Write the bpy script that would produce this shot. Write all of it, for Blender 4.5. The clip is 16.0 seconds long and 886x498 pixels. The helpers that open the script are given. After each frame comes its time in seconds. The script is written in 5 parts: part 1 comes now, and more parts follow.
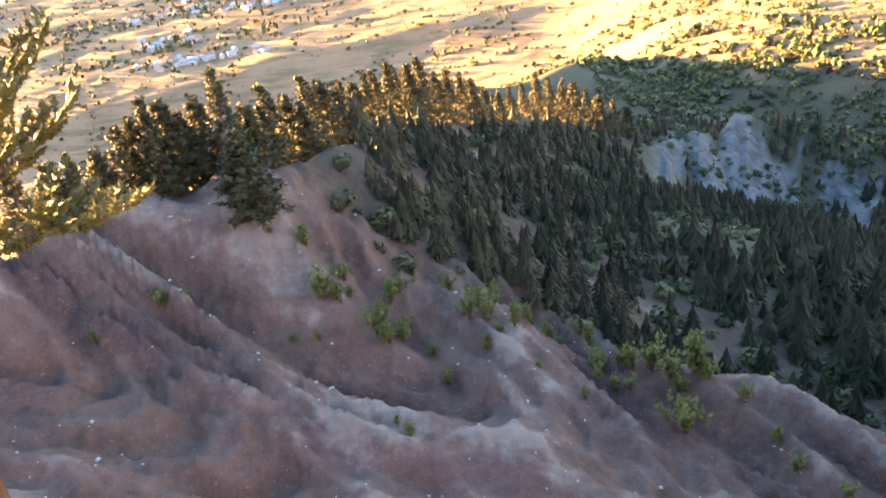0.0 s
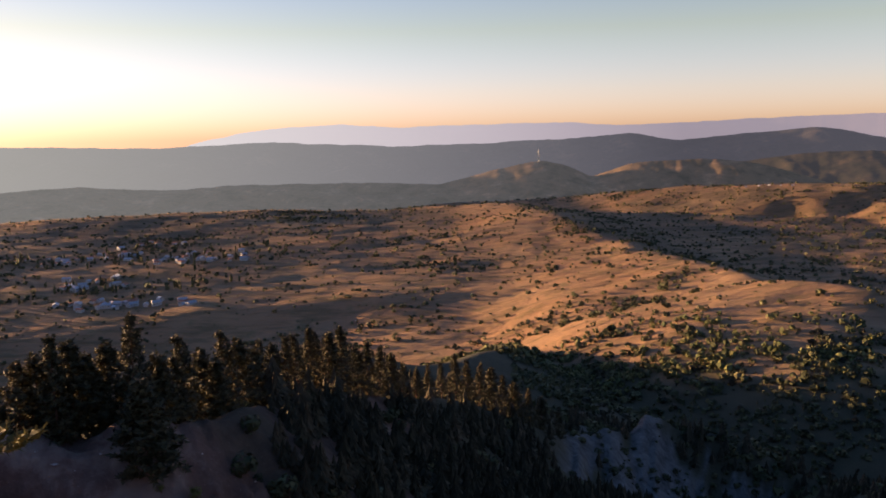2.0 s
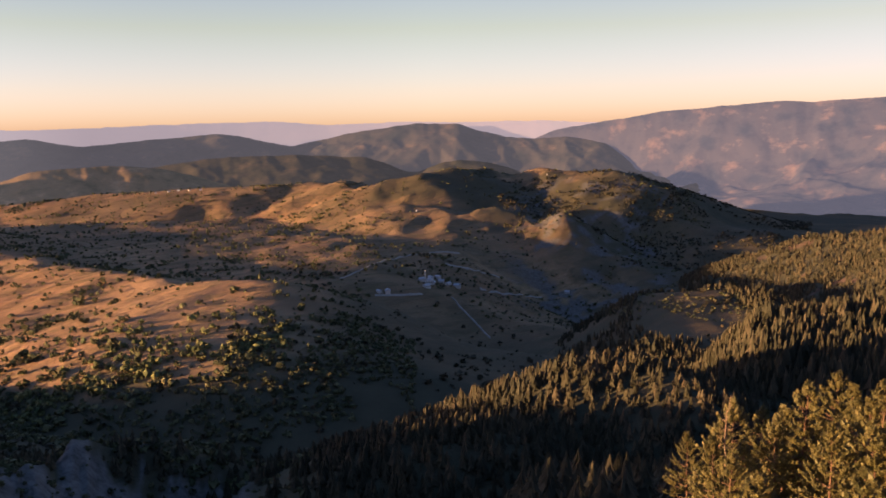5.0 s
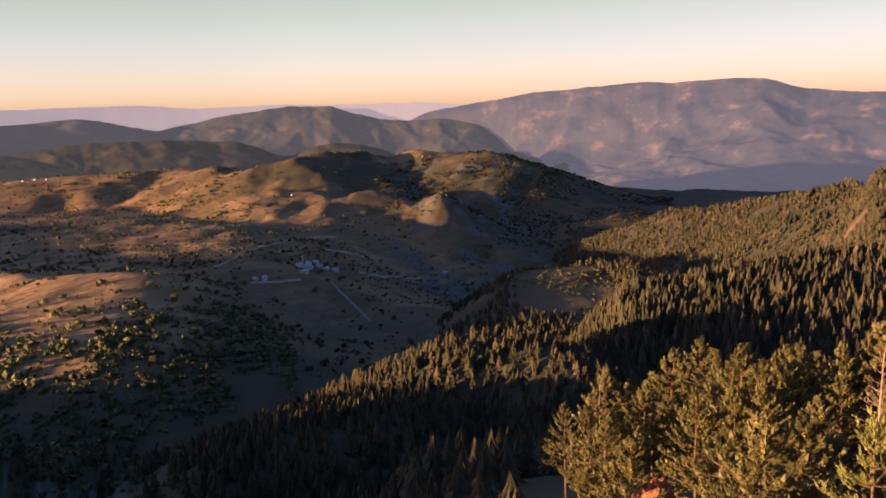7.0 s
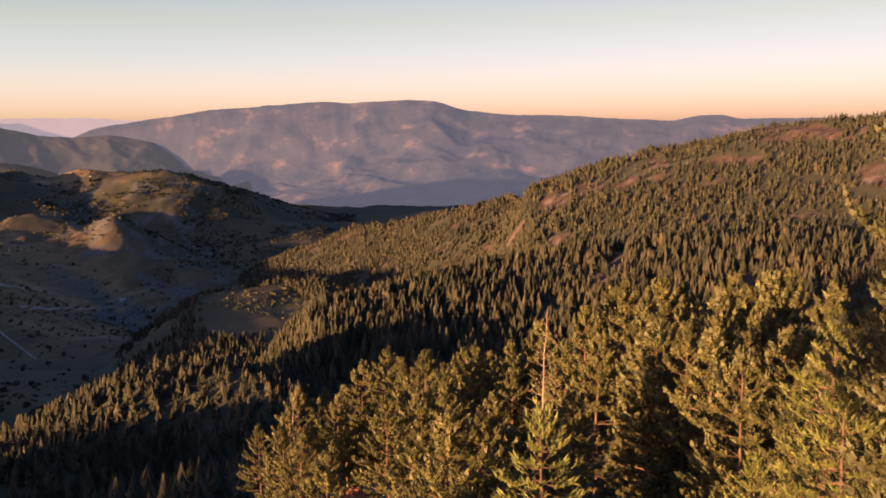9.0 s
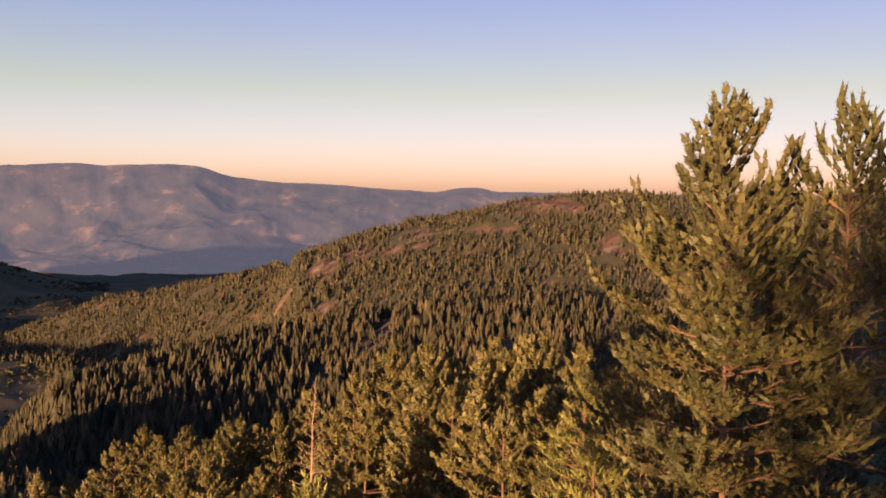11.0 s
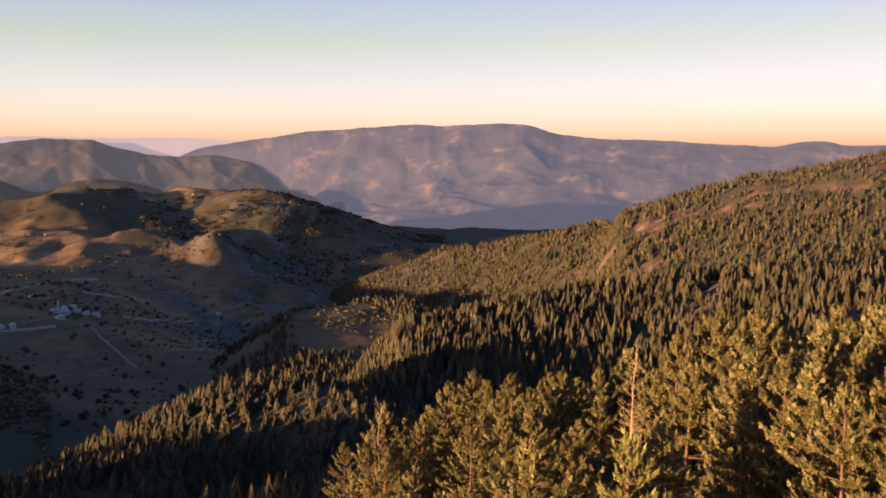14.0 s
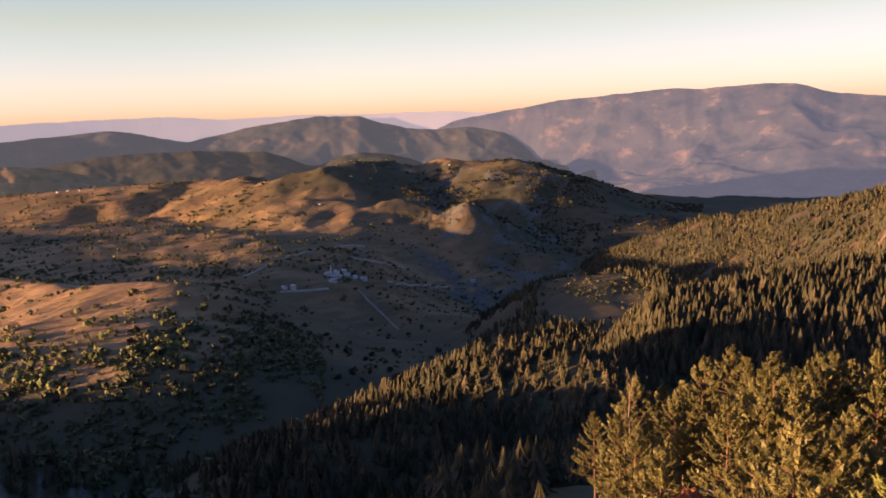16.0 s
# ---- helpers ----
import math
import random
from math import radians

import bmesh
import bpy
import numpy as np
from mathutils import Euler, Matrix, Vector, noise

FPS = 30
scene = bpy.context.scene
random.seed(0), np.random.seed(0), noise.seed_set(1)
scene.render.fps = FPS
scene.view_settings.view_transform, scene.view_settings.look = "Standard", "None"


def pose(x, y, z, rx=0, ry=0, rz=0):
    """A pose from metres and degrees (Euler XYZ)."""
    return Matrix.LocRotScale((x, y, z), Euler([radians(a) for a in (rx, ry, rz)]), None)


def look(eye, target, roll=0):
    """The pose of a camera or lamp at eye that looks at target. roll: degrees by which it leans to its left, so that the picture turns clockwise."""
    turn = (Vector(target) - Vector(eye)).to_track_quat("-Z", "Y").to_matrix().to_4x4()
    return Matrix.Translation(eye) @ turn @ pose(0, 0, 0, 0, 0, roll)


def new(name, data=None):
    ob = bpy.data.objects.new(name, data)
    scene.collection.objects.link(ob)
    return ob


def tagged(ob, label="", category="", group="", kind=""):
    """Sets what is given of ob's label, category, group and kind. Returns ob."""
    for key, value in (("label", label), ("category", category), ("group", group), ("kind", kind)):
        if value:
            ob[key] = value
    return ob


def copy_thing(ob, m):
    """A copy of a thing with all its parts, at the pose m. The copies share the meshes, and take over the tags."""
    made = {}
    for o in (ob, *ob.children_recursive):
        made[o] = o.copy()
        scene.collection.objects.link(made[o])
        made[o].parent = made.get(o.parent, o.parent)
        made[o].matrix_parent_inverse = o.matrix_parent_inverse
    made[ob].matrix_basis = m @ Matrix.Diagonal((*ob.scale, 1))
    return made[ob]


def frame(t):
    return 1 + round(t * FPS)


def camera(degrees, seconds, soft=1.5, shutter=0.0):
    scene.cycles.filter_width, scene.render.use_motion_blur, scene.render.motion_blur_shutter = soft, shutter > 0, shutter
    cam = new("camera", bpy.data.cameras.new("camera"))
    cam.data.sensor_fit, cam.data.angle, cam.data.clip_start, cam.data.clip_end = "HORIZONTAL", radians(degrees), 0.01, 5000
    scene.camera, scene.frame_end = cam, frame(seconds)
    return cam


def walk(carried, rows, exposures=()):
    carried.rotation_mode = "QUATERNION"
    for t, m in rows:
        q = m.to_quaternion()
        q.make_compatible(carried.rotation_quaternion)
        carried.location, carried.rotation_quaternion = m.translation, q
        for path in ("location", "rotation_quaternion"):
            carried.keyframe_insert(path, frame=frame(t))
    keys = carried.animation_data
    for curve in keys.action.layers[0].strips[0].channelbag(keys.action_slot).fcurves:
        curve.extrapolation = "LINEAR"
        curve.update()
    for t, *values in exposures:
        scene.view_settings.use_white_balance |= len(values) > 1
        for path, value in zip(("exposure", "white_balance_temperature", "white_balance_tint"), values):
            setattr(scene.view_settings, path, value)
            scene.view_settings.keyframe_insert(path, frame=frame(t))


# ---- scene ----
cam = camera(55.74, 16.0, soft=1.7, shutter=0.1)

# ---- the camera's stand and its pan ----
EYE = (0.0, 0.0, 330.0)


def aim(az, pitch, roll=0.0):
    """A pose by azimuth (degrees clockwise from +y), pitch above the level, and roll."""
    a, p = radians(az), radians(pitch)
    way = Vector((math.sin(a) * math.cos(p), math.cos(a) * math.cos(p), math.sin(p)))
    return look(Vector(EYE), Vector(EYE) + way * 100, roll)


PAN = [
    (0.0, -4.25, -25.79, -9.26), (0.5, -3.11, -17.38, -6.58), (1.0, -1.50, -11.63, -3.50), (1.5, -0.45, -8.95, -1.88),
    (2.0, 3.27, -7.68, -1.01), (2.5, 9.61, -7.19, -0.45), (3.0, 16.77, -7.18, -0.57), (3.5, 24.02, -7.44, -1.01),
    (4.0, 30.33, -7.59, -1.41), (4.5, 36.43, -7.91, -1.17), (5.0, 42.07, -7.87, -0.83), (5.2, 43.96, -7.82, -0.91),
    (5.6, 46.69, -7.91, -0.88), (6.0, 47.84, -8.21, -1.01), (6.4, 48.42, -8.62, -1.20), (6.8, 49.45, -9.03, -1.34),
    (7.1, 51.14, -9.28, -1.35), (7.3, 52.94, -9.39, -1.30), (7.5, 55.60, -9.50, -1.19), (8.0, 63.22, -9.18, -1.15),
    (8.5, 67.93, -8.75, -0.97), (9.0, 71.94, -8.34, -0.65), (9.5, 76.92, -7.78, -0.54), (10.0, 80.54, -6.08, -0.20),
    (10.2, 81.59, -5.05, -0.05), (10.5, 83.51, -4.03, 0.21), (10.9, 86.91, -3.65, 0.66), (11.3, 90.04, -4.11, 1.05),
    (11.7, 91.57, -5.06, 1.17), (12.0, 90.86, -5.92, 0.96), (12.3, 87.94, -6.74, 0.41), (12.5, 85.12, -7.24, -0.10),
    (13.0, 78.43, -7.55, -0.61), (13.5, 72.12, -7.42, -0.15), (14.0, 65.81, -6.75, 0.02), (14.5, 60.82, -5.70, 0.27),
    (15.0, 56.90, -6.13, 0.30), (15.5, 51.89, -8.09, -0.87), (16.0, 48.58, -8.58, -1.91)]
walk(cam, [(t, aim(a, p, r)) for t, a, p, r in PAN],
     exposures=[(0.0, 5.35, 8700, -4), (0.4, 4.25, 6100, -10), (0.8, 3.1, 5350, -8), (1.2, 2.7, 5600, -3), (1.7, 2.25, 6100, 5), (2.4, 1.7, 6650, 9),
                (3.0, 1.88, 6800, 10), (4.0, 2.15, 6800, 10), (8.5, 2.1, 6650, 10), (10.0, 2.03, 6650, 10), (12.5, 1.93, 6700, 10), (13.4, 2.06, 6700, 10),
                (14.0, 2.19, 6700, 10), (14.7, 2.36, 6650, 11), (15.5, 2.2, 6800, 10), (16.0, 2.28, 6750, 10)])

# ---- sky and sun ----
SUN_AZ, SUN_EL = -65.0, 3.9
world = bpy.data.worlds.new("sky")
scene.world = world
world.use_nodes = True
wn, wl = world.node_tree.nodes, world.node_tree.links
sky = wn.new("ShaderNodeTexSky")
sky.sky_type, sky.sun_disc = "NISHITA", False
sky.sun_elevation, sky.sun_rotation = radians(SUN_EL), radians(SUN_AZ)
sky.altitude, sky.air_density, sky.dust_density, sky.ozone_density = 900, 1.0, 1.2, 2.5
# evening tint of the air: rosy low down, clearer above
coord, split, tint, tinted = (wn.new("ShaderNode" + k) for k in ("TexCoord", "SeparateXYZ", "ValToRGB", "Mix"))
tinted.data_type, tinted.blend_type, tinted.inputs[0].default_value = "RGBA", "MULTIPLY", 1.0
wl.new(coord.outputs["Generated"], split.inputs[0])
wl.new(split.outputs[2], tint.inputs[0])
for k, (pos, col) in enumerate(((0.0, (0.93, 0.76, 1.32)), (0.05, (1.00, 0.71, 0.92)), (0.12, (0.98, 0.63, 0.53)), (0.24, (0.87, 0.55, 0.65)), (0.6, (0.52, 0.52, 0.68)))):
    stop = tint.color_ramp.elements[k] if k < 2 else tint.color_ramp.elements.new(pos)
    stop.position, stop.color = pos, (*col, 1)
wl.new(sky.outputs[0], tinted.inputs[6])
wl.new(tint.outputs[0], tinted.inputs[7])
# the sky away from the sun is dimmer and rosier
facing, lean, sides = (wn.new("ShaderNode" + k) for k in ("VectorMath", "ValToRGB", "Mix"))
facing.operation, sides.data_type, sides.blend_type, sides.inputs[0].default_value = "DOT_PRODUCT", "RGBA", "MULTIPLY", 1.0
facing.inputs[1].default_value = (0.5 * math.sin(radians(SUN_AZ)), 0.5 * math.cos(radians(SUN_AZ)), 0.0)
half = wn.new("ShaderNodeMath")
half.inputs[1].default_value = 0.5
wl.new(coord.outputs["Generated"], facing.inputs[0])
wl.new(facing.outputs["Value"], half.inputs[0])
wl.new(half.outputs[0], lean.inputs[0])
for k, (pos, col) in enumerate(((0.0, (0.84, 0.74, 0.72)), (0.15, (0.95, 0.87, 0.85)), (0.36, (1.10, 1.06, 1.00)), (0.7, (1.0, 1.0, 1.0)))):
    stop = lean.color_ramp.elements[k] if k < 2 else lean.color_ramp.elements.new(pos)
    stop.position, stop.color = pos, (*col, 1)
wl.new(tinted.outputs[2], sides.inputs[6])
wl.new(lean.outputs[0], sides.inputs[7])
wl.new(sides.outputs[2], wn["Background"].inputs[0])
wn["Background"].inputs[1].default_value = 0.15
sun = new("sun", bpy.data.lights.new("sun", "SUN"))
sun.data.energy, sun.data.angle, sun.data.color = 4.7, radians(0.6), (1.0, 0.59, 0.29)
a, p = radians(SUN_AZ), radians(SUN_EL)
sun.matrix_world = look(Vector((0, 0, 0)), Vector((-math.sin(a) * math.cos(p), -math.cos(a) * math.cos(p), -math.sin(p))))

# ---- materials ----


def nodes_of(name):
    m = bpy.data.materials.new(name)
    m.use_nodes = True
    return m, m.node_tree.nodes, m.node_tree.links


def noise_node(n, l, scale, detail=6.0, rough=0.6, vec=None, stretch=None):
    if vec is None:
        vec = n.new("ShaderNodeNewGeometry").outputs["Position"]
    if stretch:
        mp = n.new("ShaderNodeMapping")
        mp.inputs["Scale"].default_value = stretch
        l.new(vec, mp.inputs[0])
        vec = mp.outputs[0]
    t = n.new("ShaderNodeTexNoise")
    t.inputs["Scale"].default_value, t.inputs["Detail"].default_value, t.inputs["Roughness"].default_value = scale, detail, rough
    l.new(vec, t.inputs["Vector"])
    return t.outputs["Fac"]


def ramp(n, l, fac, stops):
    r = n.new("ShaderNodeValToRGB")
    e = r.color_ramp.elements
    e[0].position, e[0].color = stops[0][0], (*stops[0][1], 1)
    e[1].position, e[1].color = stops[-1][0], (*stops[-1][1], 1)
    for pos, col in stops[1:-1]:
        q = e.new(pos)
        q.color = (*col, 1)
    l.new(fac, r.inputs[0])
    return r.outputs[0]


def mix(n, l, fac, a, b, how="MIX"):
    m = n.new("ShaderNodeMix")
    m.data_type, m.blend_type = "RGBA", how
    for k, v in ((0, fac), (6, a), (7, b)):
        if isinstance(v, (int, float)):
            m.inputs[k].default_value = v
        elif isinstance(v, tuple):
            m.inputs[k].default_value = (*v, 1)
        else:
            l.new(v, m.inputs[k])
    return m.outputs[2]


def simple(name, c1, c2, scale, rough=0.9, bump=0.0, bscale=None, stretch=None, metal=0.0, spread=0.0, transmit=0.0, tone=0.0):
    """A rough surface mottled between two colours; spread varies it from piece to piece."""
    m, n, l = nodes_of(name)
    b = n["Principled BSDF"]
    b.inputs["Roughness"].default_value, b.inputs["Metallic"].default_value = rough, metal
    b.inputs["Specular IOR Level"].default_value = 0.25
    f = noise_node(n, l, scale, stretch=stretch)
    col = ramp(n, l, f, [(0.3, c1), (0.7, c2)])
    if spread:
        hs = n.new("ShaderNodeHueSaturation")
        mr = n.new("ShaderNodeMapRange")
        l.new(n.new("ShaderNodeNewGeometry").outputs["Random Per Island"], mr.inputs[0])
        mr.inputs[3].default_value, mr.inputs[4].default_value = 1 - spread, 1 + spread
        l.new(mr.outputs[0], hs.inputs["Value"])
        l.new(col, hs.inputs["Color"])
        col = hs.outputs[0]
    if tone:
        own = n.new("ShaderNodeAttribute")
        own.attribute_name = "tone"
        hs = n.new("ShaderNodeHueSaturation")
        for socket, lo, hi in (("Value", 1 - tone, 1 + tone), ("Hue", 0.5 - 0.05 * tone, 0.5 + 0.05 * tone)):
            mr = n.new("ShaderNodeMapRange")
            l.new(own.outputs["Fac"], mr.inputs[0])
            mr.inputs[3].default_value, mr.inputs[4].default_value = (lo, hi) if socket == "Value" else (hi, lo)
            l.new(mr.outputs[0], hs.inputs[socket])
        l.new(col, hs.inputs["Color"])
        col = hs.outputs[0]
    l.new(col, b.inputs["Base Color"])
    if bump:
        bn = n.new("ShaderNodeBump")
        bn.inputs["Strength"].default_value, bn.inputs["Distance"].default_value = 1.0, bump
        l.new(noise_node(n, l, bscale or scale * 3, stretch=stretch), bn.inputs["Height"])
        l.new(bn.outputs[0], b.inputs["Normal"])
    if transmit:
        tr = n.new("ShaderNodeBsdfTranslucent")
        l.new(col, tr.inputs[0])
        ms = n.new("ShaderNodeMixShader")
        ms.inputs[0].default_value = transmit
        l.new(b.outputs[0], ms.inputs[1])
        l.new(tr.outputs[0], ms.inputs[2])
        l.new(ms.outputs[0], n["Material Output"].inputs[0])
    return m


NEEDLES = simple("pine needles", (0.054, 0.054, 0.019), (0.135, 0.110, 0.037), 0.9, 0.6, spread=0.35, transmit=0.12)
NEEDLES_DEEP = simple("deep green needles", (0.036, 0.040, 0.016), (0.090, 0.076, 0.028), 1.2, 0.6, spread=0.4, transmit=0.1)
NEEDLES_YOUNG = simple("young needles", (0.118, 0.128, 0.032), (0.19, 0.175, 0.047), 1.5, 0.6, spread=0.3, transmit=0.2)
SPRUCE = simple("forest needles", (0.023, 0.023, 0.012), (0.053, 0.043, 0.021), 0.03, 0.8, spread=0.2, tone=0.5)
BROADLEAF = simple("broad leaves", (0.050, 0.058, 0.025), (0.10, 0.093, 0.038), 0.06, 0.8, spread=0.2, tone=0.45)
# lighter copy of the forest needles, the sunlit look put into the colour
CREST_NEEDLES = simple("sunlit conifer needles", (0.030, 0.031, 0.014), (0.076, 0.060, 0.024), 0.12, 0.7, spread=0.4, transmit=0.12)
HEDGE = simple("hedge leaves", (0.070, 0.084, 0.030), (0.145, 0.138, 0.048), 0.06, 0.8, spread=0.2, tone=0.4)
BARK = simple("pine bark", (0.065, 0.040, 0.028), (0.17, 0.092, 0.056), 6, 0.9, 0.02, 18, stretch=(1, 1, 0.3))
DEADWOOD = simple("dead wood", (0.20, 0.13, 0.09), (0.38, 0.26, 0.18), 5, 0.85, 0.01, 15, stretch=(1, 1, 0.2))


def ground_material():
    m, n, l = nodes_of("land")
    b = n["Principled BSDF"]
    b.inputs["Roughness"].default_value, b.inputs["Specular IOR Level"].default_value = 0.95, 0.1
    cover = n.new("ShaderNodeAttribute")
    cover.attribute_name = "cover"
    sep = n.new("ShaderNodeSeparateColor")
    l.new(cover.outputs["Color"], sep.inputs[0])
    big, mid, fine = (noise_node(n, l, s, 8) for s in (0.004, 0.03, 0.6))
    vfine = noise_node(n, l, 3.0, 4)
    wood = mix(n, l, mid, (0.044, 0.043, 0.027), (0.10, 0.090, 0.056))
    grass = mix(n, l, ramp(n, l, big, [(0.35, (0, 0, 0)), (0.65, (1, 1, 1))]), (0.325, 0.182, 0.098), (0.375, 0.236, 0.128))
    streak = noise_node(n, l, 0.022, 6, 0.7, stretch=(0.35, 1.6, 2.0))
    grass = mix(n, l, ramp(n, l, streak, [(0.47, (0, 0, 0)), (0.60, (0.75, 0.75, 0.75))]), grass, (0.165, 0.118, 0.060))
    grass = mix(n, l, ramp(n, l, mid, [(0.55, (0, 0, 0)), (0.72, (0.7, 0.7, 0.7))]), grass, (0.16, 0.14, 0.065))
    # red soil darkens in the gullies and pales on the ribs
    rib_tone = n.new("ShaderNodeMath")
    rib_tone.operation, rib_tone.inputs[1].default_value = "MULTIPLY_ADD", 0.22
    l.new(fine, rib_tone.inputs[0])
    l.new(cover.outputs["Alpha"], rib_tone.inputs[2])
    red = ramp(n, l, rib_tone.outputs[0], [(0.58, (0.082, 0.047, 0.039)), (0.72, (0.13, 0.074, 0.057)), (0.86, (0.16, 0.098, 0.078)), (0.97, (0.27, 0.20, 0.16))])
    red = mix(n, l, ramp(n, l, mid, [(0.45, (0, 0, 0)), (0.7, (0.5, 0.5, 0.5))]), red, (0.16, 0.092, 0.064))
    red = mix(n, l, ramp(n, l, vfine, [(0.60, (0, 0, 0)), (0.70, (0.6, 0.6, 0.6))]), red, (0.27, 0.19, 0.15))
    strata = noise_node(n, l, 0.12, 7, 0.7, stretch=(1.6, 1.6, 0.4))
    rock = mix(n, l, ramp(n, l, strata, [(0.35, (0, 0, 0)), (0.65, (1, 1, 1))]), (0.045, 0.043, 0.040), (0.185, 0.18, 0.172))
    rock = mix(n, l, ramp(n, l, fine, [(0.3, (0, 0, 0)), (0.8, (0.7, 0.7, 0.7))]), rock, (0.13, 0.125, 0.115))
    c = mix(n, l, sep.outputs[1], wood, grass)
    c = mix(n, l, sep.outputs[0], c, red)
    c = mix(n, l, sep.outputs[2], c, rock)
    c = mix(n, l, 0.6, c, ramp(n, l, fine, [(0.25, (0.55, 0.55, 0.55)), (0.75, (1.0, 1.0, 1.0))]), "MULTIPLY")
    l.new(c, b.inputs["Base Color"])
    bn = n.new("ShaderNodeBump")
    bn.inputs["Strength"].default_value, bn.inputs["Distance"].default_value = 1.0, 0.5
    l.new(fine, bn.inputs["Height"])
    # old field terraces under the dry grass
    ledge, step = n.new("ShaderNodeMath"), n.new("ShaderNodeBump")
    ledge.operation = "MULTIPLY"
    l.new(sep.outputs[1], ledge.inputs[0])
    l.new(streak, ledge.inputs[1])
    step.inputs["Strength"].default_value, step.inputs["Distance"].default_value = 1.0, 11.0
    l.new(ledge.outputs[0], step.inputs["Height"])
    l.new(bn.outputs[0], step.inputs["Normal"])
    l.new(step.outputs[0], b.inputs["Normal"])
    return m


def distance_material(name, c1, c2, patch, haze_glow, strength, scale, sunward=1.0):
    """A far mountain side, wood and bare patches; its haze is put in as emission of the surface."""
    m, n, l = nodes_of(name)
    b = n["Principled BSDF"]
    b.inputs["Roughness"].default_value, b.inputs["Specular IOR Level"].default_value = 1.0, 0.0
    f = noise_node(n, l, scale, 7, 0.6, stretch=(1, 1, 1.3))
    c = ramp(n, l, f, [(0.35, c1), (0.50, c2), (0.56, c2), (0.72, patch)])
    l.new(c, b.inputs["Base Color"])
    b.inputs["Emission Color"].default_value = (*haze_glow, 1)
    # the haze emission is stronger, and warmer, towards the low sun
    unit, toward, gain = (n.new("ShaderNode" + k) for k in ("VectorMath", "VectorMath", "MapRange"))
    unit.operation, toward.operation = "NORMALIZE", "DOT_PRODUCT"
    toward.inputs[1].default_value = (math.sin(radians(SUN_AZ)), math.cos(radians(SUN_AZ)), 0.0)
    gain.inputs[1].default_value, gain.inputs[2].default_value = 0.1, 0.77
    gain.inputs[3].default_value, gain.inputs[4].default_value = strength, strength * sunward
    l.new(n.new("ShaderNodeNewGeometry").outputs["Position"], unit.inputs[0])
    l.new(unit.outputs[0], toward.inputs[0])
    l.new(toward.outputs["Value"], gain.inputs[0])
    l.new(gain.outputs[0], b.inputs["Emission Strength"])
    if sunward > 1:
        l.new(ramp(n, l, toward.outputs["Value"], [(0.1, haze_glow), (0.8, (0.50, 0.46, 0.42))]), b.inputs["Emission Color"])
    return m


# ---- the lie of the land ----


def lattice(ix, iy, seed):
    h = (ix.astype(np.int64) * 374761393 + iy.astype(np.int64) * 668265263 + seed * 144665) & 0x7FFFFFFF
    h = ((h ^ (h >> 13)) * 1274126177) & 0x7FFFFFFF
    return ((h ^ (h >> 16)) & 0xFFFF) / 65535.0


def vnoise(x, y, seed=0):
    ix, iy = np.floor(x), np.floor(y)
    fx, fy = x - ix, y - iy
    fx, fy = fx * fx * fx * (fx * (fx * 6 - 15) + 10), fy * fy * fy * (fy * (fy * 6 - 15) + 10)
    a, b = lattice(ix, iy, seed), lattice(ix + 1, iy, seed)
    c, d = lattice(ix, iy + 1, seed), lattice(ix + 1, iy + 1, seed)
    return (a + (b - a) * fx) * (1 - fy) + (c + (d - c) * fx) * fy


def fbm(x, y, octaves=5, seed=0, gain=0.5):
    s, amp, tot = 0.0, 1.0, 0.0
    for k in range(octaves):
        cs, sn = math.cos(0.6 * k), math.sin(0.6 * k)
        s = s + amp * (vnoise((x * cs - y * sn) * 2 ** k, (x * sn + y * cs) * 2 ** k, seed + k) - 0.5)
        tot += amp
        amp *= gain
    return s / tot * 2


def creased(x, y, octaves=4, seed=0, gain=0.5):
    """Sharp crests: 0 in the gullies, 1 on the ribs."""
    s, amp, tot = 0.0, 1.0, 0.0
    for k in range(octaves):
        s = s + amp * (1 - np.abs(vnoise(x * 2 ** k, y * 2 ** k, seed + k) * 2 - 1))
        tot += amp
        amp *= gain
    return s / tot


def polar(az, d):
    return d * np.sin(np.radians(az)), d * np.cos(np.radians(az))


def cliff_ribs(x, y):
    return creased(azimuth(x, y) / 1.7 + 0.4 * fbm(x / 30, y / 30, 3, 77), np.hypot(x, y) / 90 + 0.2 * azimuth(x, y), 4, 73)


def azimuth(x, y):
    return np.degrees(np.arctan2(x, y))


def smooth(v, a, b):
    t = np.clip((v - a) / (b - a), 0, 1)
    return t * t * (3 - 2 * t)


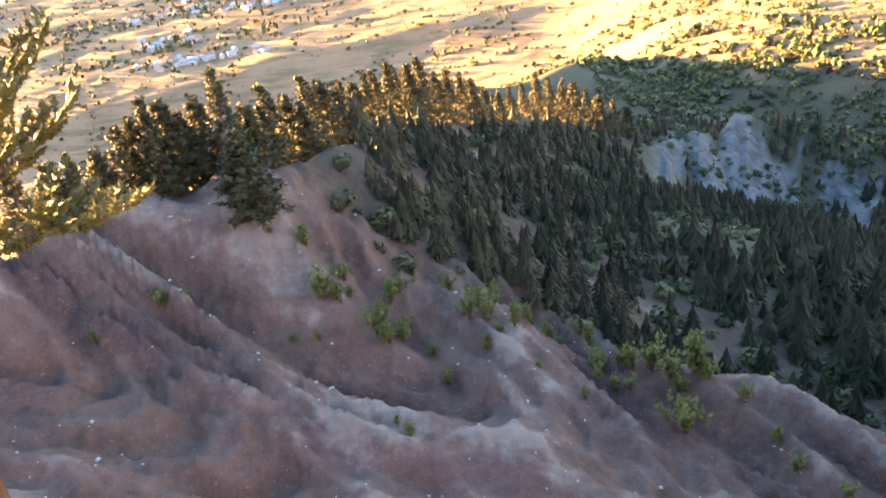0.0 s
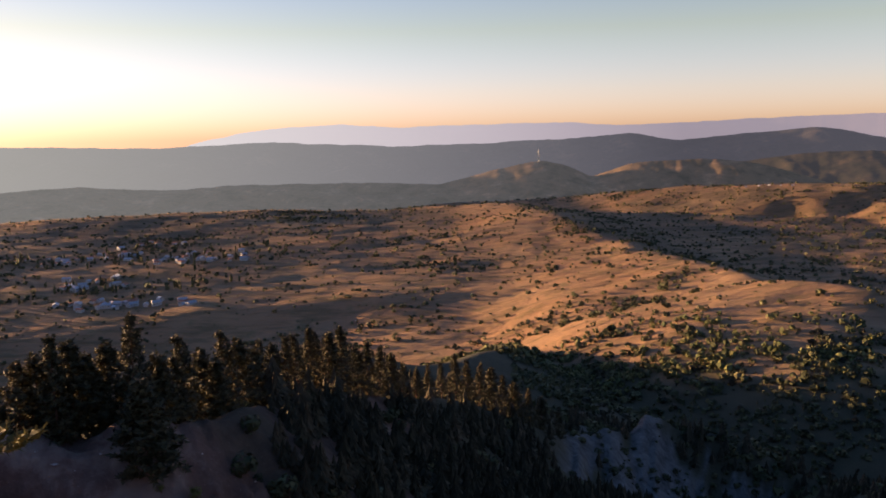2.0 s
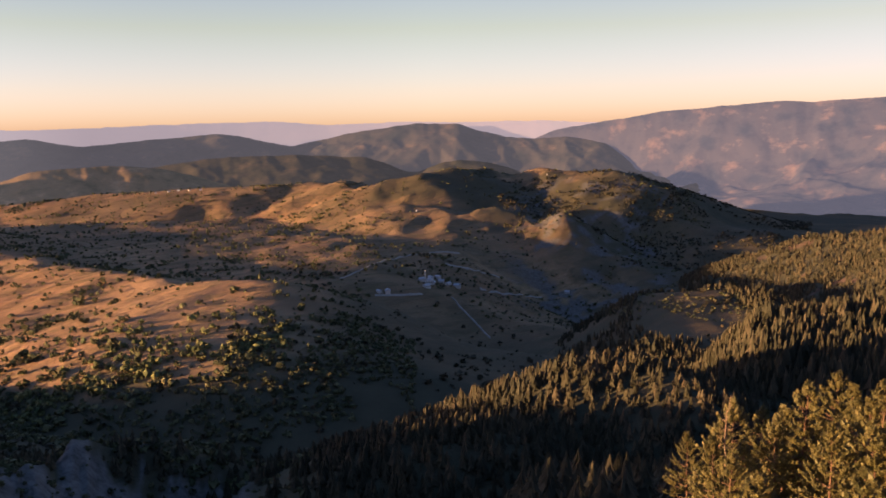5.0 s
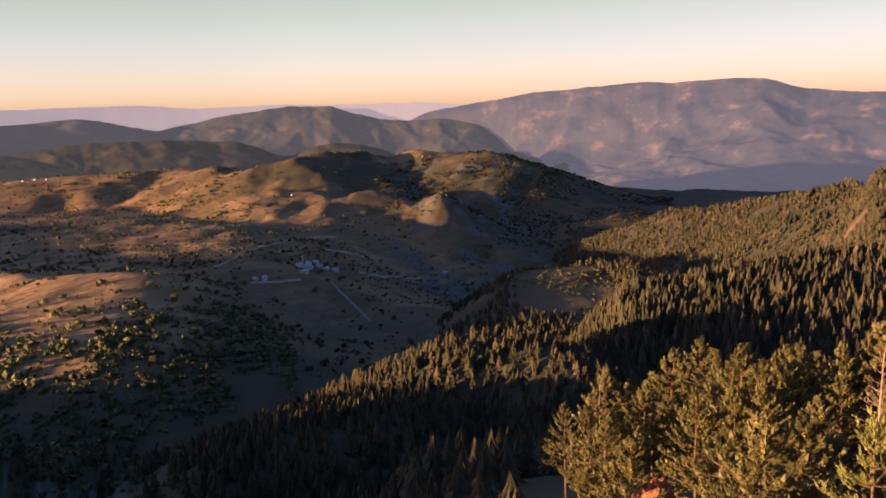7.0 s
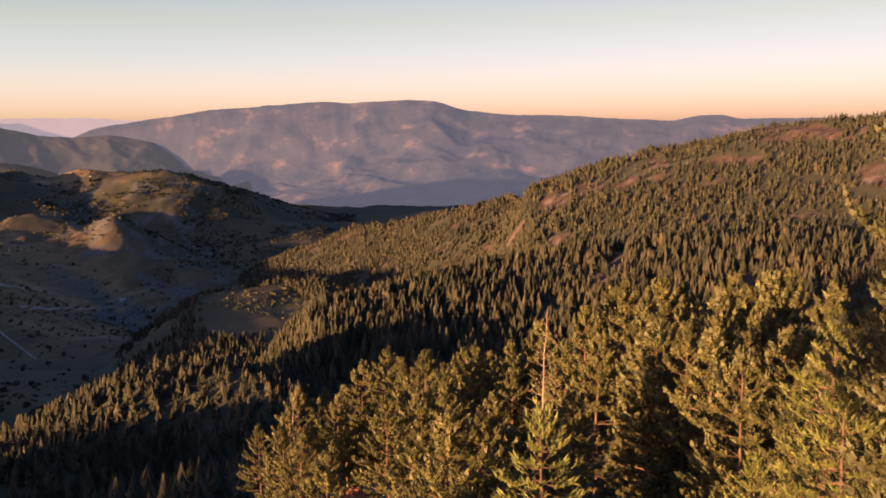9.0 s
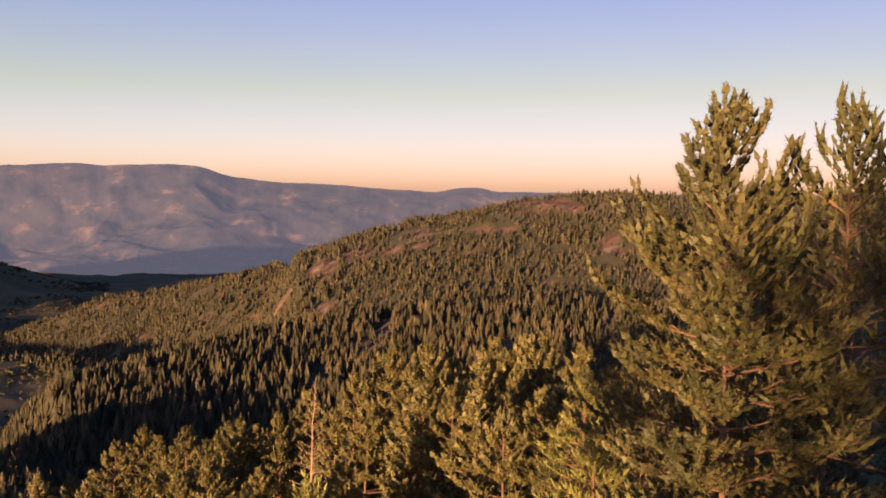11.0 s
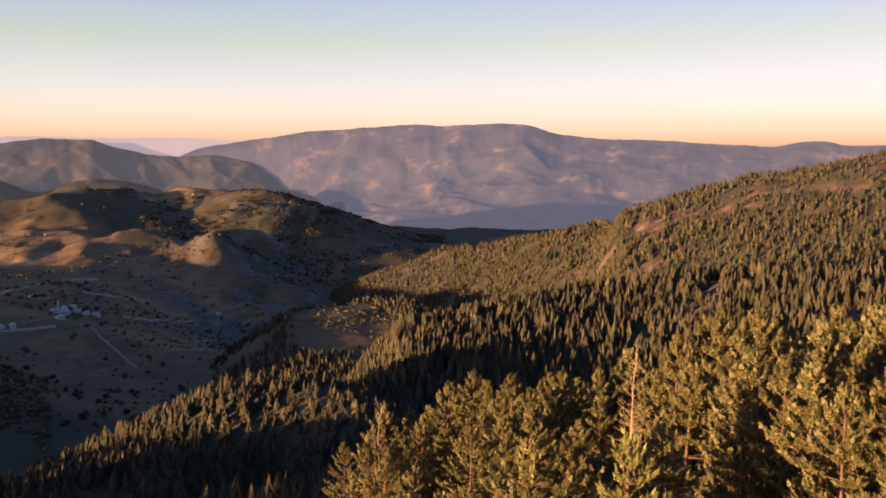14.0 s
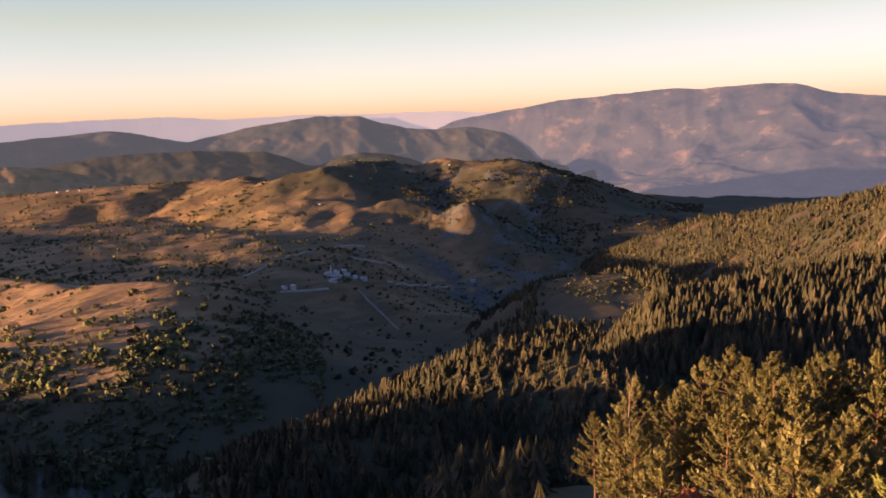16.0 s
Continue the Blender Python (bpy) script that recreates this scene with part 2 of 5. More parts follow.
# Crests: azimuth, distance, elevation angle from the stand; then the fall per metre on the near and the far side, and the rounding.
RIDGES = {
    "conifer_crest": ([(-40, 100, -17.8), (-33, 104, -18.0), (-25, 112, -18.0), (-17, 112, -18.2), (-12, 120, -17.9), (-6, 190, -16.8), (0, 240, -17.4),
                       (5, 300, -18.2), (11, 370, -20.2), (16, 430, -19.3), (18, 450, -18.7), (24, 470, -20.0), (31, 500, -22.5)], 1.0, 0.85, 3),
    "spur": ([(10.5, 2300, -5.5), (16, 1750, -7.6), (21, 1390, -8.75), (24, 1260, -9.55), (27, 1150, -9.5), (29.3, 1120, -9.65), (31.2, 1110, -10.2)],
             0.11, 0.30, 12, 240, 0.35),
    "spur_nose": ([(31.2, 1110, -10.2), (33.0, 1080, -11.6), (35.0, 1040, -13.6), (36.8, 1000, -15.6), (36.4, 900, -18.4)], 0.50, 0.55, 10),
    "basin_slope": ([(4, 2750, -5.4), (10.5, 2360, -6.3), (16, 1820, -8.4), (21, 1470, -9.8), (27, 1260, -11.4)], 0.30, 0.13, 20),
    "long_field": ([(-16, 2500, -6.8), (-11, 2600, -5.7), (-4, 2800, -5.05), (2, 2800, -4.7), (7.8, 2700, -4.6), (10.5, 2300, -5.3), (16, 1800, -7.6)], 0.085, 0.22, 30),
    "knoll": ([(45.8, 2400, -5.1), (47.6, 2350, -5.7)], 0.26, 0.4, 12),
    "tip_knoll": ([(47.2, 2420, -5.9), (49.0, 2330, -5.95), (50.5, 2300, -5.45)], 0.34, 0.5, 6),
    "tip_foot": ([(50.5, 2300, -5.6), (51.0, 2150, -7.6), (51.6, 1950, -9.6)], 0.40, 0.45, 8),
    "west_knoll": ([(37.6, 2500, -5.05), (39.0, 2450, -4.85), (41.6, 2420, -5.1), (42.6, 2400, -5.9)], 0.20, 0.4, 25),
    "plateau": ([(3, 3300, -4.6), (10, 3250, -4.3), (19.6, 3150, -3.5), (29, 3000, -3.25), (33, 2920, -3.1), (36, 2850, -3.0)], 0.21, 0.30, 40),
    "plateau_end": ([(35.5, 2860, -3.1), (36.6, 2760, -4.2)], 0.30, 0.45, 40),
    "far_knolls": ([(45.6, 3050, -3.1), (48.5, 3000, -2.45), (51, 2950, -2.5), (53.6, 2900, -2.5), (55.5, 2800, -3.4), (58.0, 2760, -4.7), (60.5, 2700, -6.2)], 0.30, 0.35, 15),
    "knoll_rib": ([(53.6, 2900, -2.6), (53.9, 2650, -5.0), (54.5, 2350, -7.4), (54.2, 2100, -9.2)], 0.45, 0.45, 10),
    "saddle": ([(37.3, 2740, -3.5), (38.6, 2720, -3.0), (40.5, 2730, -2.75), (43, 2850, -2.3), (45.2, 3000, -2.4)], 0.34, 0.35, 15),
    "spit": ([(62.6, 1940, -8.1), (66.2, 1850, -6.9), (71, 1720, -6.1), (76.5, 1520, -4.8)], 0.50, 0.40, 15),
    "hilltop": ([(76.5, 1500, -4.8), (80.3, 1420, -3.7), (84, 1350, -2.4), (87.6, 1350, -1.4),
              (93.7, 1350, -0.2), (98, 1350, 0.1), (110, 1350, 0.4), (130, 1300, 1.0)], 0.30, 0.35, 20),
    "wood_ridge": ([(62.5, 620, -13.9), (65, 660, -12.5), (68, 690, -11.4), (75, 750, -9.9), (80, 780, -8.9), (88, 800, -8.0), (100, 800, -7.3), (118, 800, -6.0)], 0.24, 0.42, 20, 200, 0.2),
    "grove_mound": ([(49.8, 470, -17.8), (52.2, 480, -15.9), (54.5, 485, -15.4), (57.3, 475, -15.8), (59.7, 450, -17.6), (61, 440, -19)], 0.60, 0.45, 8),
    "low_mound": ([(35.5, 370, -22.4), (39, 385, -20.6), (45.3, 390, -20.4), (47.6, 395, -24)], 0.50, 0.45, 8),
    "clearing": ([(56, 1240, -10.9), (59, 1270, -10.5), (62.5, 1290, -10.2)], 0.05, 0.45, 20, 260, 0.5),
    "far_floor": ([(57, 2900, -6.4), (68, 2900, -6.2), (80, 2900, -6.0), (110, 2900, -5.5)], 0.08, 0.05, 80),
    "home": ([(-62, 95, -17.5), (-100, 60, -16.0), (-150, 28, -8.0), (180, 0.4, -76.0), (140, 40, -2.0), (150, 160, 4.0)], 1.5, 1.5, 0.5),
    "front_wood": ([(104, 16, -42.0), (92, 35, -31.0), (80, 48, -28.0), (68, 60, -26.5), (62, 76, -26.5), (55, 110, -30)], 0.6, 0.42, 4),
    # ribs added behind the crest, mostly out of sight, to shade the ravine
    "back_shade_rib": ([(-16, 170, -18), (-14, 300, -15.6), (-11, 430, -14.5), (-6, 480, -14.3), (-2, 520, -14.7), (0, 560, -15.2), (4, 640, -15.3), (6, 800, -14.7), (8, 950, -14.4)], 0.40, 0.45, 8),
    "hidden_shade_rib": ([(-4, 370, -16.0), (0, 385, -16.5), (3, 395, -17.2), (6, 415, -17.9), (8, 430, -18.3)], 0.60, 0.50, 8),
    "behind": ([(140, 120, -2.0), (150, 600, 4.0), (175, 2000, 4.0), (230, 3000, 2.0)], 0.55, 0.4, 5),
    # unseen ridge added outside the view, to shade the valley
    "sunward": ([(-40, 4500, -2.0), (-48, 4300, -1.85), (-62, 4300, -1.85), (-80, 4300, -2.4), (-120, 4000, -3.0)], 0.3, 0.3, 80),
}


def crest_height(x, y, pts, near, far, rnd, brk=1e9, extra=0.0):
    az, d, el = (np.array(v, float) for v in zip(*pts))
    px, py = polar(az, d)
    pz = EYE[2] + d * np.tan(np.radians(el))
    rho, top = np.hypot(x, y), np.full(x.shape, -1e9)
    for i in range(len(pts) - 1):
        ux, uy = px[i + 1] - px[i], py[i + 1] - py[i]
        u = np.clip(((x - px[i]) * ux + (y - py[i]) * uy) / (ux * ux + uy * uy), 0, 1)
        cx, cy = px[i] + u * ux, py[i] + u * uy
        dist = np.hypot(x - cx, y - cy)
        side = np.clip((rho - np.hypot(cx, cy)) / (dist + 1e-6) * 0.5 + 0.5, 0, 1)
        fall = (near + (far - near) * side) * (np.sqrt(dist * dist + rnd * rnd) - rnd) + extra * np.maximum(dist - brk, 0) ** 2 / (np.abs(dist - brk) + 150)
        top = np.maximum(top, pz[i] + u * (pz[i + 1] - pz[i]) - fall)
    return top


def red_ribs(x, y):
    w = smooth(y + 0.5 * x, 45, 85)
    dx, dy = 0.95 - 0.35 * w, 0.05 - 0.80 * w
    along, across = x * dx + y * dy, -x * dy + y * dx
    return 0.65 * creased(along / 55 + 0.25 * fbm(x / 25, y / 25, 3, 5), across / 11 + 0.3 * fbm(x / 22, y / 22, 3, 9), 4, 3) + 0.35 * creased(
        along / 22, across / 4.2 + 0.3 * fbm(x / 9, y / 9, 3, 19), 3, 13)


def red_face(x, y):
    """The bare eroded face under the stand, cut by gullies that run down it."""
    z = 271 - 0.36 * x + 0.05 * (y - 110) - 0.9 * np.maximum(-52 - x, 0)
    beyond = 0.985 * y + 0.17 * x - 96 + 4 * fbm(x / 20, y / 20, 3, 4)
    return z - 0.95 * np.maximum(beyond, 0)


def land(x, y):
    x, y = np.asarray(x, float), np.asarray(y, float)
    r = np.hypot(x, y)
    hs = [crest_height(x, y, *v) for v in RIDGES.values()]
    # the wooded bank ends where the red hollow begins
    bank = list(RIDGES).index("front_wood")
    ridge2 = list(RIDGES).index("wood_ridge")
    hs[ridge2] = hs[ridge2] - 0.012 * np.maximum(63 - azimuth(x, y), 0) * r
    # the dry plateau breaks off southwards into the shaded basin
    bench = list(RIDGES).index("plateau")
    hs[bench] = np.minimum(hs[bench], 92 + 0.45 * (y - 2856 + 0.50 * (x - 503) + 40 * fbm(x / 160, y / 160, 3, 181)))
    glade = list(RIDGES).index("clearing")
    hs[glade] = hs[glade] - 7 * np.maximum(55.2 - azimuth(x, y), 0) - 0.3 * np.maximum(r - 1300, 0)
    brow = list(RIDGES).index("hilltop")
    hs[brow] = hs[brow] - 0.02 * np.maximum(78 - azimuth(x, y), 0) * r
    hs[bank] = hs[bank] - 0.03 * np.maximum(48 - azimuth(x, y), 0) * r
    hs.append(np.where(r < 260, red_face(x, y), -400))
    # the river in its gorge
    gx, gy = polar(np.array([42.0, 45.3, 47.0, 50.5, 55.0, 61.0]), np.array([1020.0, 1380.0, 1560.0, 1850.0, 2250.0, 2750.0]))
    cut = np.full(x.shape, 1e9)
    for i in range(5):
        ux, uy = gx[i + 1] - gx[i], gy[i + 1] - gy[i]
        u = np.clip(((x - gx[i]) * ux + (y - gy[i]) * uy) / (ux * ux + uy * uy), 0, 1)
        cut = np.minimum(cut, np.hypot(x - gx[i] - u * ux, y - gy[i] - u * uy))
    basin = smooth(azimuth(x, y), 4, 12) * smooth(r, 1400, 1700) * (1 - smooth(azimuth(x, y), 34, 40)) * (1 - smooth(r, 2800, 3100))
    # the terraced slope under the knolls dips away from the low sun, then breaks off to the river
    u, v = 0.906 * x - 0.423 * y, 0.82 * x - 0.57 * y
    sheet = np.minimum(85 - 0.12 * (v - 168) - 0.3 * np.maximum(v - 230, 0), 75 - 0.09 * (u - 362))
    hs.append(np.where((r > 1250) & (r < 2700), sheet - 3 * np.maximum(36 - azimuth(x, y), 0) - 12 * np.maximum(azimuth(x, y) - 53, 0) - 0.25 * np.maximum(1450 - r, 0), -400))
    k = 2.0 + np.minimum(r, 1200) * 0.003
    base = -8 - 45 * smooth(azimuth(x, y), 18, 32) * smooth(r, 500, 800) * (1 - smooth(r, 2300, 2800)) - 34 * smooth(azimuth(x, y), 44, 52) * (1 - smooth(azimuth(x, y), 84, 92)) * smooth(r, 500, 800) * (1 - smooth(r, 2000, 2400)) + 6 * fbm(x / 700, y / 700, 4, 11) + np.clip(r - 2000, 0, 1000) * 0.02 * (1 - smooth(azimuth(x, y), 48, 56)) - np.clip(r - 3550, 0, 600) * 0.15
    hs.append(base)
    hs = np.array(hs)
    top = hs.max(0)
    z = top + k * np.log(np.exp((hs - top) / k).sum(0)) - k * 0.3
    # the river's gorge
    z = z - 45 * np.exp(-(cut / 130) ** 2)
    # gullies of the red face
    face = (1 - smooth(r, 112, 128)) * smooth(r, 30, 45) * (1 - smooth(azimuth(x, y), 36, 46))
    z = z + face * (15 * (red_ribs(x, y) - 0.62) + 0.7 * fbm(x / 3, y / 3, 4, 2))
    # terraces of the long field
    fieldy = smooth(r, 880, 1050) * (1 - smooth(r, 2600, 3000)) * (1 - smooth(azimuth(x, y), 29, 32))
    z = z + fieldy * 5.0 * (creased((x * 0.94 + y * 0.34) / 190, (y * 0.94 - x * 0.34) / 52 + 0.3 * fbm(x / 90, y / 90, 3, 145), 3, 141) - 0.6)
    # the pale cliff is cut by steep ribs
    az = azimuth(x, y)
    cliff = smooth(az, 10.5, 13.5) * (1 - smooth(az, 27, 29.5)) * smooth(r, 320, 350) * (1 - smooth(r, 458, 470))
    z = z + cliff * (12 * (cliff_ribs(x, y) - 0.62) + 4 * creased(az / 0.45 + 0.3 * fbm(x / 12, y / 12, 2, 79), r / 60, 2, 75) - 3)
    # worn badlands over the gorge
    bad = smooth(az, 40, 44) * (1 - smooth(az, 58, 61)) * smooth(r, 1450, 1600) * (1 - smooth(r, 2900, 3100))
    z = z + bad * 20 * (creased(x / 150 + 0.3 * fbm(x / 80, y / 80, 3, 161), y / 90, 4, 163) - 0.62) * (1 - 0.55 * smooth(cut, 300, 520))
    rill = smooth(az, 26, 34) * (1 - smooth(az, 60, 63)) * smooth(r, 1350, 1550)
    z = z + rill * np.interp(r, [1400, 2600], [6, 16]) * (creased(x / 120 + 0.5 * fbm(x / 90, y / 90, 3, 191), y / 120 + 0.5 * fbm(x / 80, y / 80, 3, 193), 5, 195) - 0.62)
    # field terraces round the hill village
    step = smooth(az, 35, 37) * (1 - smooth(az, 47, 50)) * smooth(r, 1380, 1450) * (1 - smooth(r, 1950, 2100))
    z = z + step * (1.1 * np.sin(z / 2.2 + 2 * fbm(x / 80, y / 80, 3, 197)))
    z = z + basin * 7 * (creased(x / 210 + 0.4 * fbm(x / 120, y / 120, 3, 171), y / 320, 4, 173) - 0.62)
    # rocky outcrops along the wooded brow
    crag = smooth(az, 75, 78) * (1 - smooth(az, 100, 104)) * smooth(r, 1130, 1200) * (1 - smooth(r, 1480, 1540)) * smooth(fbm(x / 90, y / 90, 3, 183), 0.0, 0.25)
    z = z + crag * 15 * (creased(x / 48, y / 48, 4, 185) - 0.5)
    # gullies and swells, larger farther out
    far = np.clip((r - 120) / 400, 0, 1)
    calm = (1 - 0.65 * (1 - smooth(az, 8, 14))) * (1 - 0.6 * np.maximum(basin, smooth(az, 6, 10) * (1 - smooth(az, 34, 36)) * smooth(r, 2500, 2800)))
    z = z + far * (5 * fbm(x / 160, y / 160, 5, 21)) + np.clip((r - 700) / 600, 0, 1) * calm * (
        10 * fbm(x / 420, y / 420, 5, 31) + np.interp(r, [1200, 1900, 2600], [6, 9, 14]) * (creased((x * 0.9 + y * 0.43) / 420, (y * 0.9 - x * 0.43) / 130, 4, 41) - 0.6))
    z = z + np.clip((r - 25) / 60, 0, 1) * (1 - far) * 1.2 * fbm(x / 14, y / 14, 4, 51)
    return z


def covers(x, y, z):
    """Shares of red soil, dry grass and pale rock; what is left is forest floor, also used as shade on the knolls."""
    r, az = np.hypot(x, y), azimuth(x, y)
    n1 = fbm(x / 90, y / 90, 4, 61)
    red = smooth(r, 8, 25) * (1 - smooth(r, 118, 145)) * (1 - smooth(az + 8 * n1, 34, 44))
    red = red * (1 - 0.5 * smooth(0.985 * y + 0.17 * x - 96 + 9 * n1, 4, 12) * smooth(az, -40, -20))
    red = np.maximum(red, 0.7 * smooth(fbm(x / 28, y / 28, 4, 73), -0.05, 0.2) * smooth(az, -14, -9) * (1 - smooth(az, 30, 34)) * smooth(r, 100, 115) * (1 - smooth(r, 230, 300)))
    red = np.maximum(red, 0.9 * smooth(fbm(x / 45, y / 45, 4, 71), 0.40, 0.48) * smooth(az, 58, 66) * (1 - smooth(r, 1900, 2100)))
    grass = smooth(r + 120 * n1, 830, 960) * (1 - smooth(az + 6 * n1, 50, 57))
    hill = smooth(az + 3 * n1, 31, 33.5) * (1 - smooth(r, 1600, 1750))
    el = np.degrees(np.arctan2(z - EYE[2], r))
    # sunny: grass kept on the sunlit tops; slopes below coloured darker as shade
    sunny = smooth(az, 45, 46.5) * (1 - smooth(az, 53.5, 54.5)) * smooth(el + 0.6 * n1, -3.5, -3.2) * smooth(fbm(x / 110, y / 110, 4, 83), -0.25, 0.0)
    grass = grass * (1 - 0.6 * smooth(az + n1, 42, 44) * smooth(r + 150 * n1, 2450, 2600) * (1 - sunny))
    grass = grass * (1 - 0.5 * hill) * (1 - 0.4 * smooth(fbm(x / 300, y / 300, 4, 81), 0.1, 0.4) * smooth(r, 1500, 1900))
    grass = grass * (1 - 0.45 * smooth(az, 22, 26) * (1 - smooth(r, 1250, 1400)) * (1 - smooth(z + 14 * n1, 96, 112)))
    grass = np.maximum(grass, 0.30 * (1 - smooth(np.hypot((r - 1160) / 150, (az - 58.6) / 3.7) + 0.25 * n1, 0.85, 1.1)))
    # extra dry grass on the shaded terraces, paler in place of haze
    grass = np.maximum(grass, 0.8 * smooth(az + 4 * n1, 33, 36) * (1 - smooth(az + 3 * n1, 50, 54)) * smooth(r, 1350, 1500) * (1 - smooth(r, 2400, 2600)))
    # grass kept on the sunlit tip knoll, the rest darkened to read as shade
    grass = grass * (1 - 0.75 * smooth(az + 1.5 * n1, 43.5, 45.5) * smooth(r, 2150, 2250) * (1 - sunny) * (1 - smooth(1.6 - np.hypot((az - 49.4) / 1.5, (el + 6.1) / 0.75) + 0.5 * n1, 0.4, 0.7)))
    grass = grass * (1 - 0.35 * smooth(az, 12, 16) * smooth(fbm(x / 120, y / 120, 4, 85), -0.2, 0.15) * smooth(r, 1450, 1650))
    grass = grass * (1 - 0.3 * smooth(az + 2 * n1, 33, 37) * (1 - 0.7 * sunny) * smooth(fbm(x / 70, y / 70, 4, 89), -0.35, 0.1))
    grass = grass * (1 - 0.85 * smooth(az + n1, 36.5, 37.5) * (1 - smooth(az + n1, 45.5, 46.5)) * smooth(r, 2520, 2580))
    strips = smooth(fbm(x / 90, y / 260, 4, 87), -0.1, 0.2)
    grass = np.maximum(grass, 0.16 * strips * smooth(az, 54, 58) * smooth(r, 2050, 2300))
    rock = smooth(az, 10.5, 12.5) * (1 - smooth(az, 27, 29)) * smooth(r, 310, 330) * (1 - smooth(r, 458, 466)) * smooth(cliff_ribs(x, y) + 0.35 * fbm(x / 25, y / 25, 4, 91), 0.47, 0.60)
    rock = np.maximum(rock, 0.85 * smooth(az, 45, 49) * (1 - smooth(az, 56.5, 58)) * smooth(r, 1600, 1700) * (1 - smooth(r, 2750, 2900)) * smooth(
        fbm(x / 70, y / 70, 5, 95, 0.6), 0.10, 0.20))
    rock = np.maximum(rock, 0.2 * smooth(az, 78, 79) * (1 - smooth(az, 88, 90)) * smooth(r, 1180, 1230) * (1 - smooth(r, 1340, 1370)) * smooth(
        fbm(x / 45, y / 45, 4, 97), 0.05, 0.2))
    for a0, e0, wa, we in ((79.6, -5.0, 1.2, 0.8), (81.6, -4.1, 1.4, 0.6), (84.2, -2.2, 1.5, 0.35), (86.3, -2.7, 1.0, 0.4), (91.4, -2.5, 1.6, 0.5), (95, -0.6, 3.0, 0.5), (83.8, -9.2, 0.8, 0.6), (98.8, -8.3, 0.6, 1.0), (75, -8.3, 0.8, 0.25)):
        spot = 1 - np.hypot((az - a0) / wa, (el - e0) / we) + 0.9 * fbm(x / 30, y / 30, 4, 99)
        red = np.maximum(red, 0.95 * smooth(spot, 0.1, 0.3) * (r > 600))
        rock = np.maximum(rock, 0.25 * smooth(np.maximum(spot, 0) * fbm(x / 14, y / 14, 3, 98), 0.12, 0.3) * (r > 600))
    return red, grass, rock


def grid_mesh(name, X, Y, Z, wrap=False):
    """A sheet from rows of points."""
    nr, na = X.shape
    me = bpy.data.meshes.new(name)
    co = np.stack([X, Y, Z], -1).reshape(-1, 3)
    i, j = np.meshgrid(np.arange(nr - 1), np.arange(na if wrap else na - 1), indexing="ij")
    j2 = (j + 1) % na
    quads = np.stack([i * na + j, (i + 1) * na + j, (i + 1) * na + j2, i * na + j2], -1).reshape(-1, 4)
    fill_mesh(me, co, quads)
    return me


def fill_mesh(me, co, faces, flat=False):
    nv, nf, k = len(co), len(faces), faces.shape[1]
    me.vertices.add(nv)
    me.vertices.foreach_set("co", np.ascontiguousarray(co, dtype=np.float32).ravel())
    me.loops.add(nf * k)
    me.loops.foreach_set("vertex_index", np.ascontiguousarray(faces, dtype=np.int32).ravel())
    me.polygons.add(nf)
    me.polygons.foreach_set("loop_start", np.arange(nf, dtype=np.int32) * k)
    if not flat:
        me.polygons.foreach_set("use_smooth", np.ones(nf, dtype=bool))
    me.update(calc_edges=True)
    return me


az_steps = np.concatenate([np.arange(-46, 118, 0.29), np.arange(118, 314, 4.0)])
r_steps = np.concatenate([[-0.06, 0.3], np.geomspace(0.8, 40, 44, endpoint=False), np.geomspace(40, 135, 95, endpoint=False), np.geomspace(135, 600, 85, endpoint=False),
                          np.geomspace(600, 3300, 210, endpoint=False), np.geomspace(3300, 4700, 24)])
RR, AA = np.meshgrid(r_steps, az_steps, indexing="ij")
GX, GY = polar(AA, RR)
GZ = land(GX, GY)
me = grid_mesh("ground", GX, GY, GZ, wrap=True)
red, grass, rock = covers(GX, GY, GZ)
# alpha of cover: height on the ribs, which sets the red soil's tone
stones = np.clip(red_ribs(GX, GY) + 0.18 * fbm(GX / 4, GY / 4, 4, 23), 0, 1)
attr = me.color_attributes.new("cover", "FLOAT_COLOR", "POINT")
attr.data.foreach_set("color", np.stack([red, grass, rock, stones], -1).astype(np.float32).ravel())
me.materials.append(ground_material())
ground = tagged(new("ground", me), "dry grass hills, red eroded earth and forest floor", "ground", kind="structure")

